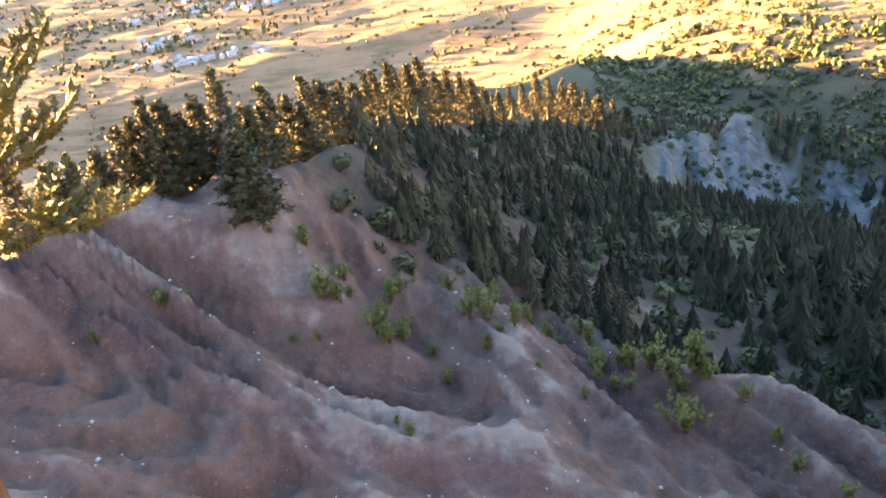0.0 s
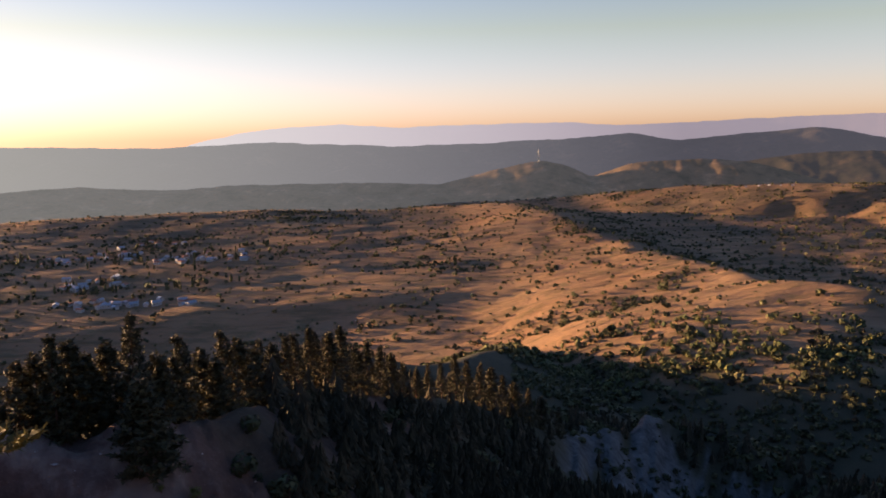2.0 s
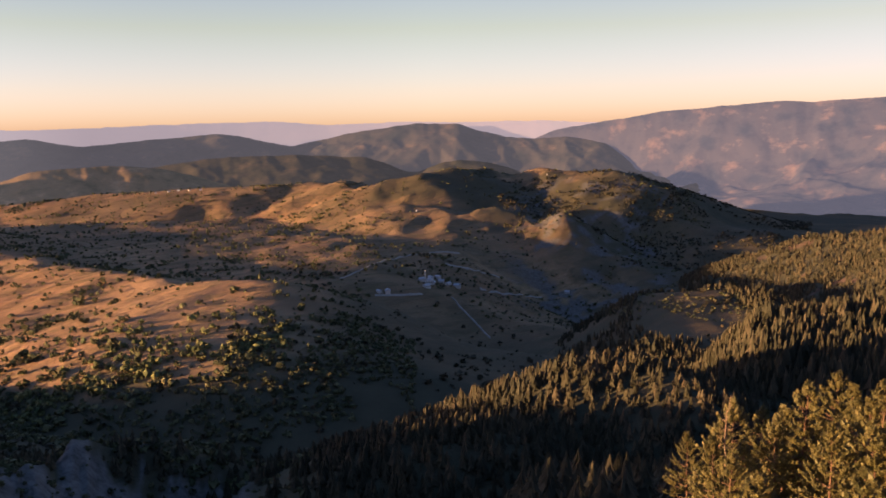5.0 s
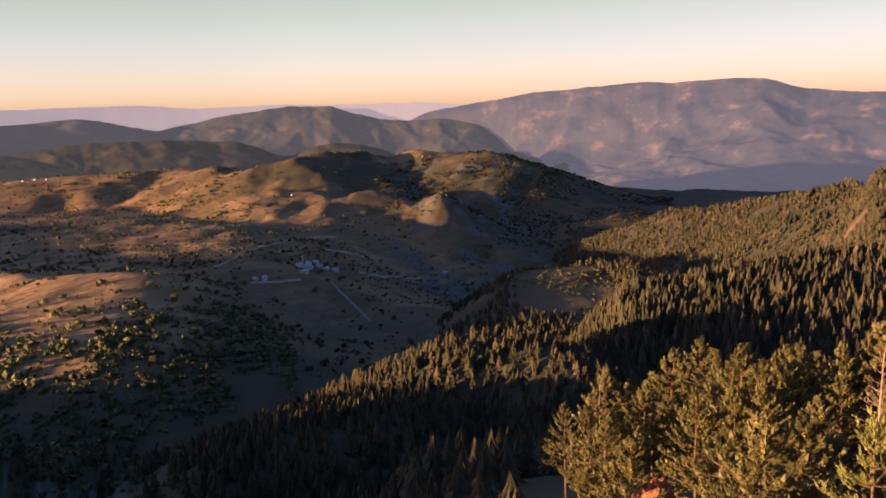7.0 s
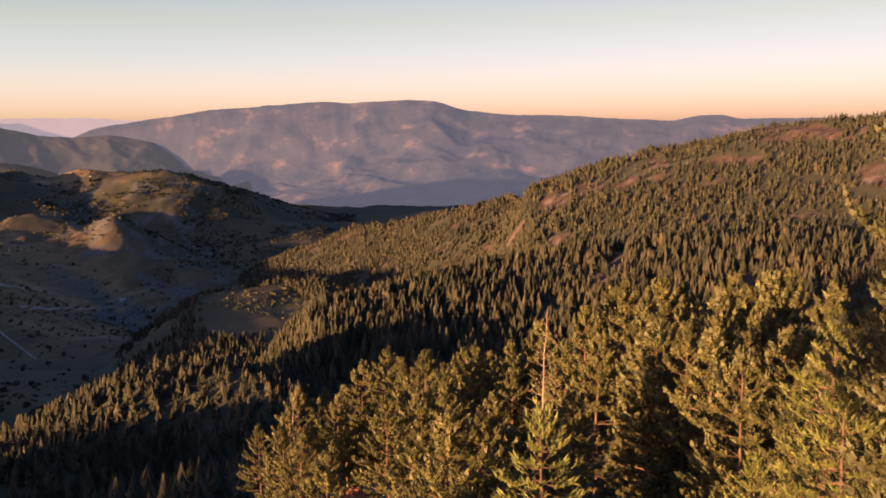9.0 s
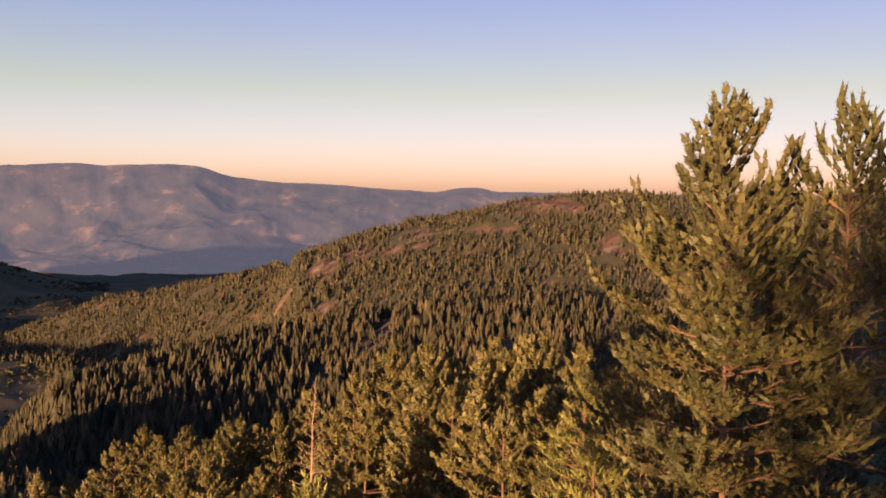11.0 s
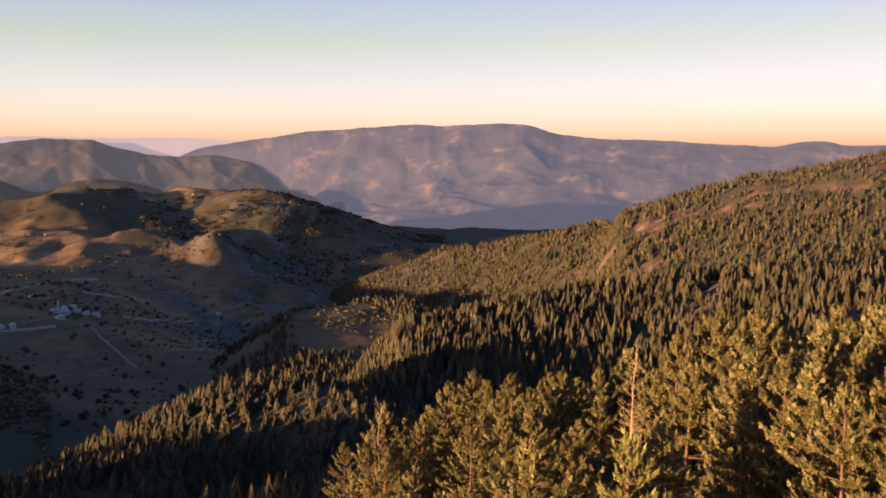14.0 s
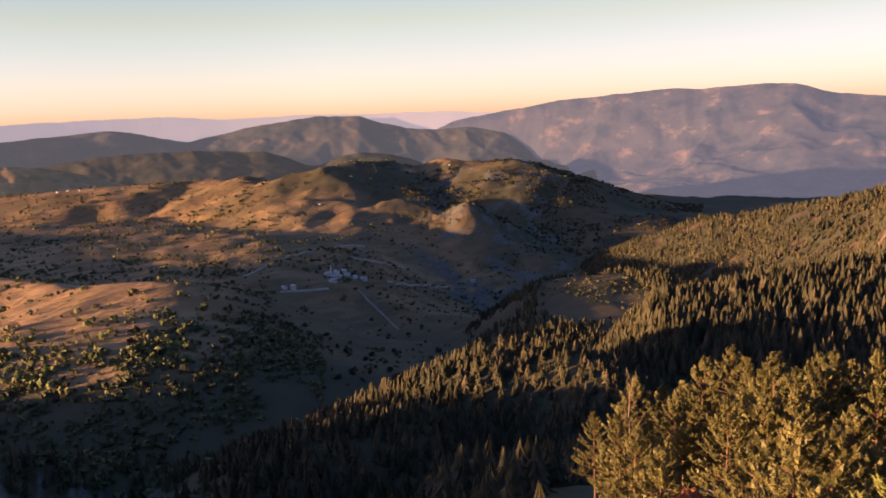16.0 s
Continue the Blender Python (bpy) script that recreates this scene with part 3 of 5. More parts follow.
# ---- far mountains, beyond the ground sheet ----


def far_range(name, d, crest, foot_el, depth, rough, mat, label, seed, tuck=(-99, -98), prof=((0, 0), (1, 1)), step=0.14, rows=56, fold=300):
    """A mountain range with a relief of its own: foot towards the stand, crest behind, spurs and gullies between."""
    a0, a1 = crest[0][0], crest[-1][0]
    az = np.arange(a0, a1 + 0.01, step)
    el = np.interp(az, [c[0] for c in crest], [c[1] for c in crest])
    n = int(0.5 / step) * 2 + 1
    win = np.hanning(n + 2)[1:-1]
    el = np.convolve(np.pad(el, n // 2, mode="edge"), win / win.sum(), "valid")
    el = el + 0.07 * fbm(az * 0.9, az * 0.0 + seed, 5, seed, 0.6)
    u = np.linspace(0, 1, rows)
    U, A = np.meshgrid(u, az, indexing="ij")
    D = d - depth * (1 - U) * np.interp(A, tuck, (0.12, 1.0))
    x, y = polar(A, D)
    foot = EYE[2] + (d - depth) * math.tan(radians(foot_el))
    top = EYE[2] + d * np.tan(np.radians(el))[None, :]
    lift = np.interp(U, [q[0] for q in prof], [q[1] for q in prof])
    wx, wy = 0.35 * fbm(x / 500, y / 500, 3, seed), 0.35 * fbm(x / 500, y / 500, 3, seed + 3)
    ribs = creased(x / fold + wx, y / fold + wy, 6, seed, 0.5) - 0.6
    hills = fbm(x / (fold * 1.6) + wy, y / (fold * 1.6) + wx, 4, seed + 9)
    z = foot + (top - foot) * lift + rough * (ribs + 0.8 * hills) * (np.sqrt(np.clip(U * (1 - U), 0, 1)) * 1.8 + 0.05)
    me = grid_mesh(name, x, y, z)
    me.materials.append(mat)
    return tagged(new(name, me), label, "mountains", kind="structure")


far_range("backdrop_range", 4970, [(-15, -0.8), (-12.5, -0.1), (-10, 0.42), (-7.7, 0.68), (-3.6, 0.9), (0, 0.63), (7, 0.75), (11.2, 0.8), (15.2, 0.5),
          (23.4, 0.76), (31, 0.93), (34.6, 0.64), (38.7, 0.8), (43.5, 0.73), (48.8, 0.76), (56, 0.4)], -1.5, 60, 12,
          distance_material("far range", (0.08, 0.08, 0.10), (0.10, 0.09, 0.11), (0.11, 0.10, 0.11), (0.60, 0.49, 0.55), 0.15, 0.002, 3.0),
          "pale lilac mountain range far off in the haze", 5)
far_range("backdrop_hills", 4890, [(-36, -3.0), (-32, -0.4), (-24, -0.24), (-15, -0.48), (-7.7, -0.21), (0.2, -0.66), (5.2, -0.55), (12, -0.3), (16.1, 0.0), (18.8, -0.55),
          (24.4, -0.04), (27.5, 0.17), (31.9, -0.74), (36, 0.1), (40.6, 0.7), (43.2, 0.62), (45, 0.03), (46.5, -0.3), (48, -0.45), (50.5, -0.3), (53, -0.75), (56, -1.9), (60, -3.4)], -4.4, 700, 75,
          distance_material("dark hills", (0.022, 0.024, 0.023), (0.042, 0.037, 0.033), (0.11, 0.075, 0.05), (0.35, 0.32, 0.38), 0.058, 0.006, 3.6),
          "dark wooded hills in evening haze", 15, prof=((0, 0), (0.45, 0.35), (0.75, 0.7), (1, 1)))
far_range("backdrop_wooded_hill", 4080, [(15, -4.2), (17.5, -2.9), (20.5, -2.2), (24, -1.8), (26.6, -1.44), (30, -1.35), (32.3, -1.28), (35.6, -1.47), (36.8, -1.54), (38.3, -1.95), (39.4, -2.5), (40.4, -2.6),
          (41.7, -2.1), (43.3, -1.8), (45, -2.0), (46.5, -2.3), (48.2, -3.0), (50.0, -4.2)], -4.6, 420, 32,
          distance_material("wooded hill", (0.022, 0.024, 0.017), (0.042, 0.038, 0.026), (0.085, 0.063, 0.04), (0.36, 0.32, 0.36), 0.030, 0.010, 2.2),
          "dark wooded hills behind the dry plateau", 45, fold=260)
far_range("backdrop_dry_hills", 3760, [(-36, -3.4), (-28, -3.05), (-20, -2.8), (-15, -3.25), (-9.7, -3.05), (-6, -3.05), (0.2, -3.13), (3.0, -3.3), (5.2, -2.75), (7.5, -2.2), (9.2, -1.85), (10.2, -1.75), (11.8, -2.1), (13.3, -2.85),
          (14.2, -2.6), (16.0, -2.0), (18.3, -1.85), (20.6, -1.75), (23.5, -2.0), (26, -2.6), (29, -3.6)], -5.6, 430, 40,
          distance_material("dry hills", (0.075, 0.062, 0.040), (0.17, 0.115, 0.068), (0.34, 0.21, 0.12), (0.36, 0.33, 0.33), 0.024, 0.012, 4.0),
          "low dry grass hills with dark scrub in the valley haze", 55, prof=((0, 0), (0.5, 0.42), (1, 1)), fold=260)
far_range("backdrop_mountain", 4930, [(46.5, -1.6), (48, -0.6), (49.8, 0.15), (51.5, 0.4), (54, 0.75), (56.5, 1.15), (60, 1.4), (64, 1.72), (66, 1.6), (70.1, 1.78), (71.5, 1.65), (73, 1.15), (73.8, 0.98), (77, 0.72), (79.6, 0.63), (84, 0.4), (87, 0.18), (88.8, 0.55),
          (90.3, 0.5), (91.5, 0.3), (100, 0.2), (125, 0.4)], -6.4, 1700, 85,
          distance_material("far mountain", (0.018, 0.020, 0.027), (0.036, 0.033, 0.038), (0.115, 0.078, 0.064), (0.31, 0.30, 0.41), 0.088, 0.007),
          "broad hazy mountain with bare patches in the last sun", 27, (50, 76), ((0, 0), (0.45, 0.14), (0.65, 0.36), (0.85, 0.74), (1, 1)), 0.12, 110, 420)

# ---- making of trees ----


def frame_of(d):
    """Two vectors across each of the directions d."""
    ref = np.where(np.abs(d[:, 2:3]) > 0.9, np.array([[1.0, 0, 0]]), np.array([[0, 0, 1.0]]))
    u = np.cross(d, ref)
    u /= np.linalg.norm(u, axis=1, keepdims=True)
    return u, np.cross(d, u)


def brushes(p, d, length, radius, n, width, rng):
    """Bottle brushes of n needles each: from p along d, triangles that point out and forward."""
    m = len(p)
    u, v = frame_of(d)
    k = np.tile(np.arange(n), m)
    i = np.repeat(np.arange(m), n)
    ang = k * 2.4 + rng.uniform(0, 6.3, m)[i]
    s = (k + rng.uniform(0, 1, m * n)) / n
    out = u[i] * np.cos(ang)[:, None] + v[i] * np.sin(ang)[:, None]
    base = p[i] + d[i] * (s * length[i])[:, None]
    tip = base + out * (radius[i] * (1.05 - 0.35 * s))[:, None] + d[i] * (radius[i] * (0.25 + 0.45 * s))[:, None]
    side = np.cross(out, d[i]) * (width * rng.uniform(0.7, 1.3, m * n))[:, None] * 0.5
    return np.stack([base - side, base + side, tip], 1).reshape(-1, 3)


def spindles(p, d, length, radius):
    """The dense heart of each shoot: a slim double cone with three sides."""
    u, v = frame_of(d)
    t = np.arange(3) * 2.0944
    ring = lambda q: (p + d * (length * 0.35)[:, None])[:, None, :] + radius[:, None, None] * (u[:, None, :] * np.cos(q)[None, :, None] + v[:, None, :] * np.sin(q)[None, :, None])
    A, B = ring(t), ring(t + 2.0944)
    foot = np.repeat(p[:, None, :], 3, 1)
    tip = np.repeat((p + d * (length * 1.08)[:, None])[:, None, :], 3, 1)
    return np.concatenate([np.stack([A, B, tip], 2).reshape(-1, 3), np.stack([B, A, foot], 2).reshape(-1, 3)])


def tubes(a, b, ra, rb, sides=5):
    """Tapered sticks from a to b, as triangles."""
    d = b - a
    d = d / (np.linalg.norm(d, axis=1, keepdims=True) + 1e-9)
    u, v = frame_of(d)
    t = np.arange(sides) * 2 * math.pi / sides
    ring = lambda p, r, q: p[:, None, :] + r[:, None, None] * (u[:, None, :] * np.cos(q)[None, :, None] + v[:, None, :] * np.sin(q)[None, :, None])
    t2 = np.roll(t, -1)
    A, A2, B, B2 = ring(a, ra, t), ring(a, ra, t2), ring(b, rb, t), ring(b, rb, t2)
    return np.stack([A, A2, B2, A, B2, B], 2).reshape(-1, 3)


def tri_mesh(name, co, mat, smooth_faces=False):
    me = bpy.data.meshes.new(name)
    fill_mesh(me, co, np.arange(len(co)).reshape(-1, 3), flat=not smooth_faces)
    me.materials.append(mat)
    return me


def pine(seed, h, bare, reach, whorls, per, shoots, needles, nlen, nrad, nwid, mat, lean=0.0, dead=0.0, young=False, twigs=False, spread=1.0, inner=0.10, clumps=0, tuft=0.12, rise=0.45, tips=5, core=0.0, stem=1.0):
    """A pine of height h: trunk, whorls of branches, and needle brushes on the shoots. Gives the three meshes."""
    rng = np.random.default_rng(seed)
    zt = np.linspace(0, h, 9)
    bend = np.cumsum(rng.normal(0, 0.012 * h, (9, 2)), 0) * (zt / h)[:, None] + np.outer(zt / h, [lean * h, 0])
    path = np.column_stack([bend, zt])
    r0 = (0.011 * h + 0.035) * stem
    rad = r0 * (1 - 0.93 * zt / h)
    trunk = tubes(path[:-1], path[1:], rad[:-1], rad[1:], 8)
    zs = bare * h + (h - bare * h) * (np.linspace(0, 1, whorls) ** 0.9)
    zs = zs[:-1] if whorls > 3 else zs
    ba, bb, sp, sd, sl = [], [], [], [], []
    stick = [np.array([path[-2]]), np.array([path[-1]])]
    for z in zs:
        t = (z - bare * h) / (h - bare * h)
        shape = (1 - t) ** 0.75 * (0.55 + 0.45 * min(1, t / 0.25)) if not young else (1 - t) ** 0.9
        a0 = rng.uniform(0, 6.3)
        for k in range(per):
            if rng.random() < 0.12:
                continue
            a = a0 + k * 6.283 / per + rng.normal(0, 0.25)
            L = reach * (shape + 0.06) * rng.uniform(0.65, 1.2)
            up = -0.12 + 0.95 * t + rng.normal(0, 0.10)
            o = np.array([np.interp(z, zt, path[:, 0]), np.interp(z, zt, path[:, 1]), z + rng.normal(0, 0.15)])
            d = np.array([math.cos(a) * math.cos(up), math.sin(a) * math.cos(up), math.sin(up)])
            mid = o + d * L * 0.55
            d2 = d + np.array([0, 0, 0.30])
            d2 /= np.linalg.norm(d2)
            end = mid + d2 * L * 0.45
            ba += [o, mid]
            bb += [mid, end]
            if dead and rng.random() < dead:
                continue
            ns = max(2, int(shoots * (0.35 + 0.65 * L / reach)))
            hearts = []
            if clumps and t > 0.93:
                ns = 6
            for c in range(clumps):
                s = 1.0 if c == 0 else rng.uniform(inner, 0.95)
                q = o + (mid - o) * (s / 0.55) if s < 0.55 else mid + (end - mid) * ((s - 0.55) / 0.45)
                lat = rng.normal(0, 1, 3)
                lat -= d * (lat @ d)
                lat /= np.linalg.norm(lat)
                q2 = q + (lat * np.array([1, 1, 0.5]) * L * spread * rng.uniform(0.08, 0.24) if c else 0)
                if twigs and c:
                    ba.append(q)
                    bb.append(q2)
                hearts.append(q2)
            for j in range(ns):
                if clumps:
                    q = hearts[j % clumps if ns != 6 else 0] + rng.normal(0, tuft if ns != 6 else 0.04, 3) * np.array([1.2, 1.2, 0.5])
                    dd = d * 0.45 + rng.normal(0, 0.35, 3) + np.array([0, 0, rise + 0.4 * t])
                    sp.append(q)
                    sd.append(dd / np.linalg.norm(dd))
                    sl.append(nlen * rng.uniform(0.7, 1.3))
                    continue
                s = 1.0 if j == 0 else rng.uniform(inner, 1.0) ** 0.8
                q = o + (mid - o) * (s / 0.55) if s < 0.55 else mid + (end - mid) * ((s - 0.55) / 0.45)
                if j:
                    lat = rng.normal(0, 1, 3)
                    lat -= d * (lat @ d)
                    lat /= np.linalg.norm(lat)
                    off = lat * np.array([1, 1, 0.55]) * L * spread * rng.uniform(0.05, 0.26) * (1.15 - 0.5 * s)
                    q2 = q + off + d * L * 0.08
                    if twigs:
                        ba.append(q)
                        bb.append(q2)
                    q = q2
                dd = d * 0.7 + rng.normal(0, 0.4, 3) + np.array([0, 0, 0.45 + 0.5 * t])
                sp.append(q)
                sd.append(dd / np.linalg.norm(dd))
                sl.append(nlen * rng.uniform(0.7, 1.3))
    for k in range(tips if not dead else 0):
        sp.append(path[-1] - np.array([0, 0, 0.16 * k * nlen]))
        dd = np.array([0, 0, 1.0]) + (rng.normal(0, 0.45, 3) if k else 0)
        sd.append(dd / np.linalg.norm(dd))
        sl.append(nlen * (1.5 if k == 0 else 1.1))
    ba, bb = np.array(ba), np.array(bb)
    lens = np.linalg.norm(bb - ba, axis=1)
    br = np.clip(0.016 * lens + 0.006, 0.006, 0.09) * (h / 10) ** 0.5
    limbs = tubes(ba, bb, br, br * 0.55, 3 if h > 3 else 4)
    crown = None
    if sp:
        sl = np.array(sl)
        crown = brushes(np.array(sp), np.array(sd), sl, np.full(len(sl), nrad) * rng.uniform(0.75, 1.25, len(sl)), needles, nwid, rng)
        if core:
            crown = np.concatenate([crown, spindles(np.array(sp), np.array(sd), sl, np.full(len(sl), nrad * core) * rng.uniform(0.8, 1.2, len(sl)))])
    return trunk, limbs, crown


def brush_pine(seed, h, bare, reach, rate, gap, per, twigs, rad, wid, n, piece, core=0.4, stem=1.0, rise=0.0, flat_at=0.35, fine=True):
    """A pine whose branches curve up and are clothed in needles along twigs and tips. Gives trunk, limbs and crown."""
    rng = np.random.default_rng(seed)
    zt = np.linspace(0, h, 10)
    bend = np.cumsum(rng.normal(0, 0.007 * h, (10, 2)), 0) * (zt / h)[:, None]
    path = np.column_stack([bend, zt])
    radii = (0.010 * h + 0.03) * stem * (1 - 0.92 * zt / h)
    trunk = tubes(path[:-1], path[1:], radii[:-1], radii[1:], 8)
    a_list, b_list, w_list, runs = [], [], [], []

    def clothe(a, b):
        runs.append((a, b))

    z = h - 0.75 * gap
    while z > bare * h:
        drop = h - z
        full = min(reach, 0.22 + rate * drop) * (1.0 if drop < 0.6 * h else 0.9)
        a0 = rng.uniform(0, 6.3)
        for k in range(per):
            if rng.random() < 0.1 and drop > 2 * gap:
                continue
            a = a0 + k * 6.283 / per + rng.normal(0, 0.22)
            L = full * rng.uniform(0.68, 1.15)
            up = math.radians(float(np.interp(drop / h, [0, 0.08, 0.2, flat_at, 1], [62, 48, 28, 12, -10]))) + rng.normal(0, 0.09) + rise
            q = np.array([np.interp(z, zt, path[:, 0]), np.interp(z, zt, path[:, 1]), z + rng.normal(0, 0.12 * gap)])
            flat = np.array([math.cos(a), math.sin(a), 0.0])
            pts, dirs = [q], []
            for s in range(4):
                e = up - 0.15 + 0.17 * s + rng.normal(0, 0.05)
                d = flat * math.cos(e) + np.array([0, 0, math.sin(e)])
                dirs.append(d)
                pts.append(pts[-1] + d * L / 4)
            for s in range(4):
                if fine or s % 2 == 0:
                    a_list.append(pts[s])
                    b_list.append(pts[s + 1 if fine else s + 2])
                    w_list.append((0.007 + 0.013 * L) * (1 - 0.22 * s))
                if s > 1 or L < 0.45:
                    clothe(pts[s], pts[s + 1])
            side = np.array([-math.sin(a), math.cos(a), 0.0])
            m = 2 + int(twigs * L / reach)
            for j in range(m):
                t = 0.28 + 0.68 * (j + rng.uniform(0.2, 0.8)) / m
                i = min(3, int(t * 4))
                o = pts[i] + (pts[i + 1] - pts[i]) * (t * 4 - i)
                d = dirs[i] * 0.75 + side * (1 if j % 2 else -1) * rng.uniform(0.5, 0.95) + np.array([0, 0, rng.uniform(0.05, 0.45)])
                d /= np.linalg.norm(d)
                ln = (0.10 * reach ** 0.5 + 0.42 * L * (1.08 - t)) * rng.uniform(0.75, 1.25)
                mid = o + d * ln * 0.55
                d2 = d + np.array([0, 0, 0.45])
                end = mid + d2 / np.linalg.norm(d2) * ln * 0.5
                if fine:
                    a_list.append(o)
                    b_list.append(mid)
                    w_list.append(0.006 + 0.006 * L)
                clothe(o + d * ln * 0.2, mid)
                clothe(mid, end)
                if ln > 3 * piece:
                    for sg in (-1, 1):
                        d3 = d * 0.6 + sg * np.cross(d, [0, 0, 1.0]) * 0.6 + np.array([0, 0, rng.uniform(0.1, 0.5)])
                        clothe(mid, mid + d3 / np.linalg.norm(d3) * ln * rng.uniform(0.3, 0.5))
            for _ in range(2):
                d = dirs[3] * 0.8 + rng.normal(0, 0.3, 3) + np.array([0, 0, 0.7])
                clothe(pts[4], pts[4] + d / np.linalg.norm(d) * (0.09 * reach + 0.08))
        z -= gap * rng.uniform(0.8, 1.2)
    top = path[-1]
    clothe(top - np.array([0, 0, 0.9 * gap]), top)
    P, D, Ln = [], [], []
    for a, b in runs:
        ln = float(np.linalg.norm(b - a))
        m = max(1, int(round(ln / piece)))
        for i in range(m):
            P.append(a + (b - a) * (i / m))
            D.append((b - a) / (ln + 1e-9))
            Ln.append(ln / m)
    P, D, Ln = np.array(P), np.array(D), np.array(Ln)
    crown = np.concatenate([brushes(P, D, Ln, rad * rng.uniform(0.8, 1.2, len(P)), n, wid, rng), spindles(P, D, Ln * 1.15, rad * core * rng.uniform(0.8, 1.2, len(P)))])
    w = np.array(w_list) * stem
    return trunk, tubes(np.array(a_list), np.array(b_list), w, w * 0.75, 3), crown


def tree_thing(name, parts, barkmat, leafmat, label, category, group=""):
    """An Empty at the foot with trunk, limbs and crown under it."""
    ob = new(name)
    tagged(ob, label, category, group)
    for part_name, co, mat in (("trunk", parts[0], barkmat), ("branchwork", parts[1], barkmat), ("crown", parts[2], leafmat)):
        if co is not None and len(co):
            piece = new(part_name, tri_mesh(part_name, co, mat))
            piece.parent = ob
            if part_name != "trunk":
                tagged(piece, kind="stuff")
    return ob


def stand(az, d, sink=0.15):
    x, y = polar(np.array([az], float), np.array([d], float))
    return float(x[0]), float(y[0]), float(land(x, y)[0]) - sink


def plant(proto, first, az, d, scale=1.0, turn=0.0, z=None, tilt=0.0, squash=1.0):
    """The prototype itself for the first place, a copy for each further one."""
    x, y, g = stand(az, d)
    m = pose(x, y, g if z is None else z, tilt, 0, turn)
    ob = proto if first else copy_thing(proto, m)
    if first:
        ob.matrix_basis = m
    ob.scale = (scale * squash, scale * squash, scale)
    return ob


# ---- the pines close to the stand ----
rng = np.random.default_rng(7)
CLOSE = "pines close to the lookout"
p = tree_thing("pine_tree", brush_pine(11, 9.2, 0.10, 1.6, 0.66, 0.30, 6, 9, 0.066, 0.017, 12, 0.115, core=0.52, stem=0.55), BARK, NEEDLES_DEEP,
               "tall bushy pine with upright tips in low sun", "pine tree", CLOSE)
plant(p, True, 107.0, 9.0, 1.0, 20, z=330 + 9.0 * math.tan(radians(6.75)) - 9.47)
p = tree_thing("pine_tree", brush_pine(12, 9.6, 0.08, 1.75, 0.60, 0.36, 6, 8, 0.065, 0.026, 7, 0.19, core=0.5, stem=0.6, fine=False), BARK, NEEDLES_DEEP,
               "dense dark pine beside the tall pine", "pine tree", CLOSE)
plant(p, True, 112.8, 10.5, 1.0, 100, z=330 + 10.5 * math.tan(radians(4.9)) - 9.6)
for az, d, el, sc in ((109.0, 13.0, -3.5, 0.85), (101.8, 16.0, -8.5, 0.8), (114.0, 17.0, 1.0, 1.0)):
    copy_thing(p, pose(*stand(az, d)[:2], 330 + d * math.tan(radians(el)) - 9.6 * sc, 0, 0, az * 5)).scale = (sc, sc, sc)
# unseen copies added on the brink right under the stand, to shade the lower wood
for az, d in ((-3, 12.5), (4, 12), (11, 13), (18, 12.5), (25, 13), (32, 12)):
    copy_thing(p, pose(*stand(az, d)[:2], 330 - d * math.tan(radians(46.5)) - 9.6, 0, 0, az * 7))
# an unseen copy added on the sunny side, to shade the dense pine
for az, d, top in ((-66.0, 8.2, 332.0),):
    copy_thing(p, pose(*stand(az, d)[:2], top - 9.6, 0, 0, az * 3))
p = tree_thing("pine_tree", brush_pine(13, 9.0, 0.58, 2.4, 1.3, 0.56, 6, 20, 0.085, 0.026, 11, 0.13, core=0.6, stem=0.8, rise=-0.12), BARK, NEEDLES,
               "pine with spreading branches at the lookout edge", "pine tree", CLOSE)
plant(p, True, -39.6, 9.5, 1.0, 60, z=330 + 9.5 * math.tan(radians(8.0)) - 9.2)
p = tree_thing("young_pine", brush_pine(14, 3.6, 0.05, 0.95, 0.50, 0.27, 5, 5, 0.060, 0.016, 10, 0.12, core=0.45), BARK, NEEDLES_YOUNG,
               "young bright green pine on the slope", "young pine", "young pines")
plant(p, True, 78.7, 15.0, 1.0, 10, z=330 - 15.0 * math.tan(radians(19.6)) - 3.6)
for az, d, el, sc in ((98.2, 13, -16.5, 0.9), (93.0, 16, -21.5, 0.8), (97.5, 20, -12.5, 1.1), (101, 11, -20, 0.8)):
    plant(p, False, az, d, sc, az * 7, z=330 + d * math.tan(radians(el)) - 3.6 * sc)

# ---- the lit pine wood below the stand ----
protos = []
for k, (h, bare, reach) in enumerate(((13, 0.26, 2.1), (12, 0.20, 1.9), (14, 0.34, 2.2), (11, 0.15, 1.75), (12.5, 0.38, 2.4))):
    protos.append((tree_thing("pine_tree", brush_pine(30 + k, h, bare, reach * 1.1, 0.50, 0.66, 6, 6, 0.19, 0.075, 8, 0.36, core=0.62, fine=False), BARK, NEEDLES,
                              "olive green pine with a reddish trunk in the lower wood", "pine tree", "pines of the lower wood"), h))
for k, (h, bare, reach) in enumerate(((12, 0.22, 1.9), (13, 0.30, 2.2), (11, 0.18, 1.8))):
    protos.append((tree_thing("pine_tree", brush_pine(40 + k, h, bare, reach * 1.1, 0.52, 0.62, 6, 6, 0.15, 0.050, 9, 0.28, core=0.58, fine=False), BARK, NEEDLES,
                              "bushy olive green pine lit by the low sun", "pine tree", "pines of the lower wood"), h))
used = set()


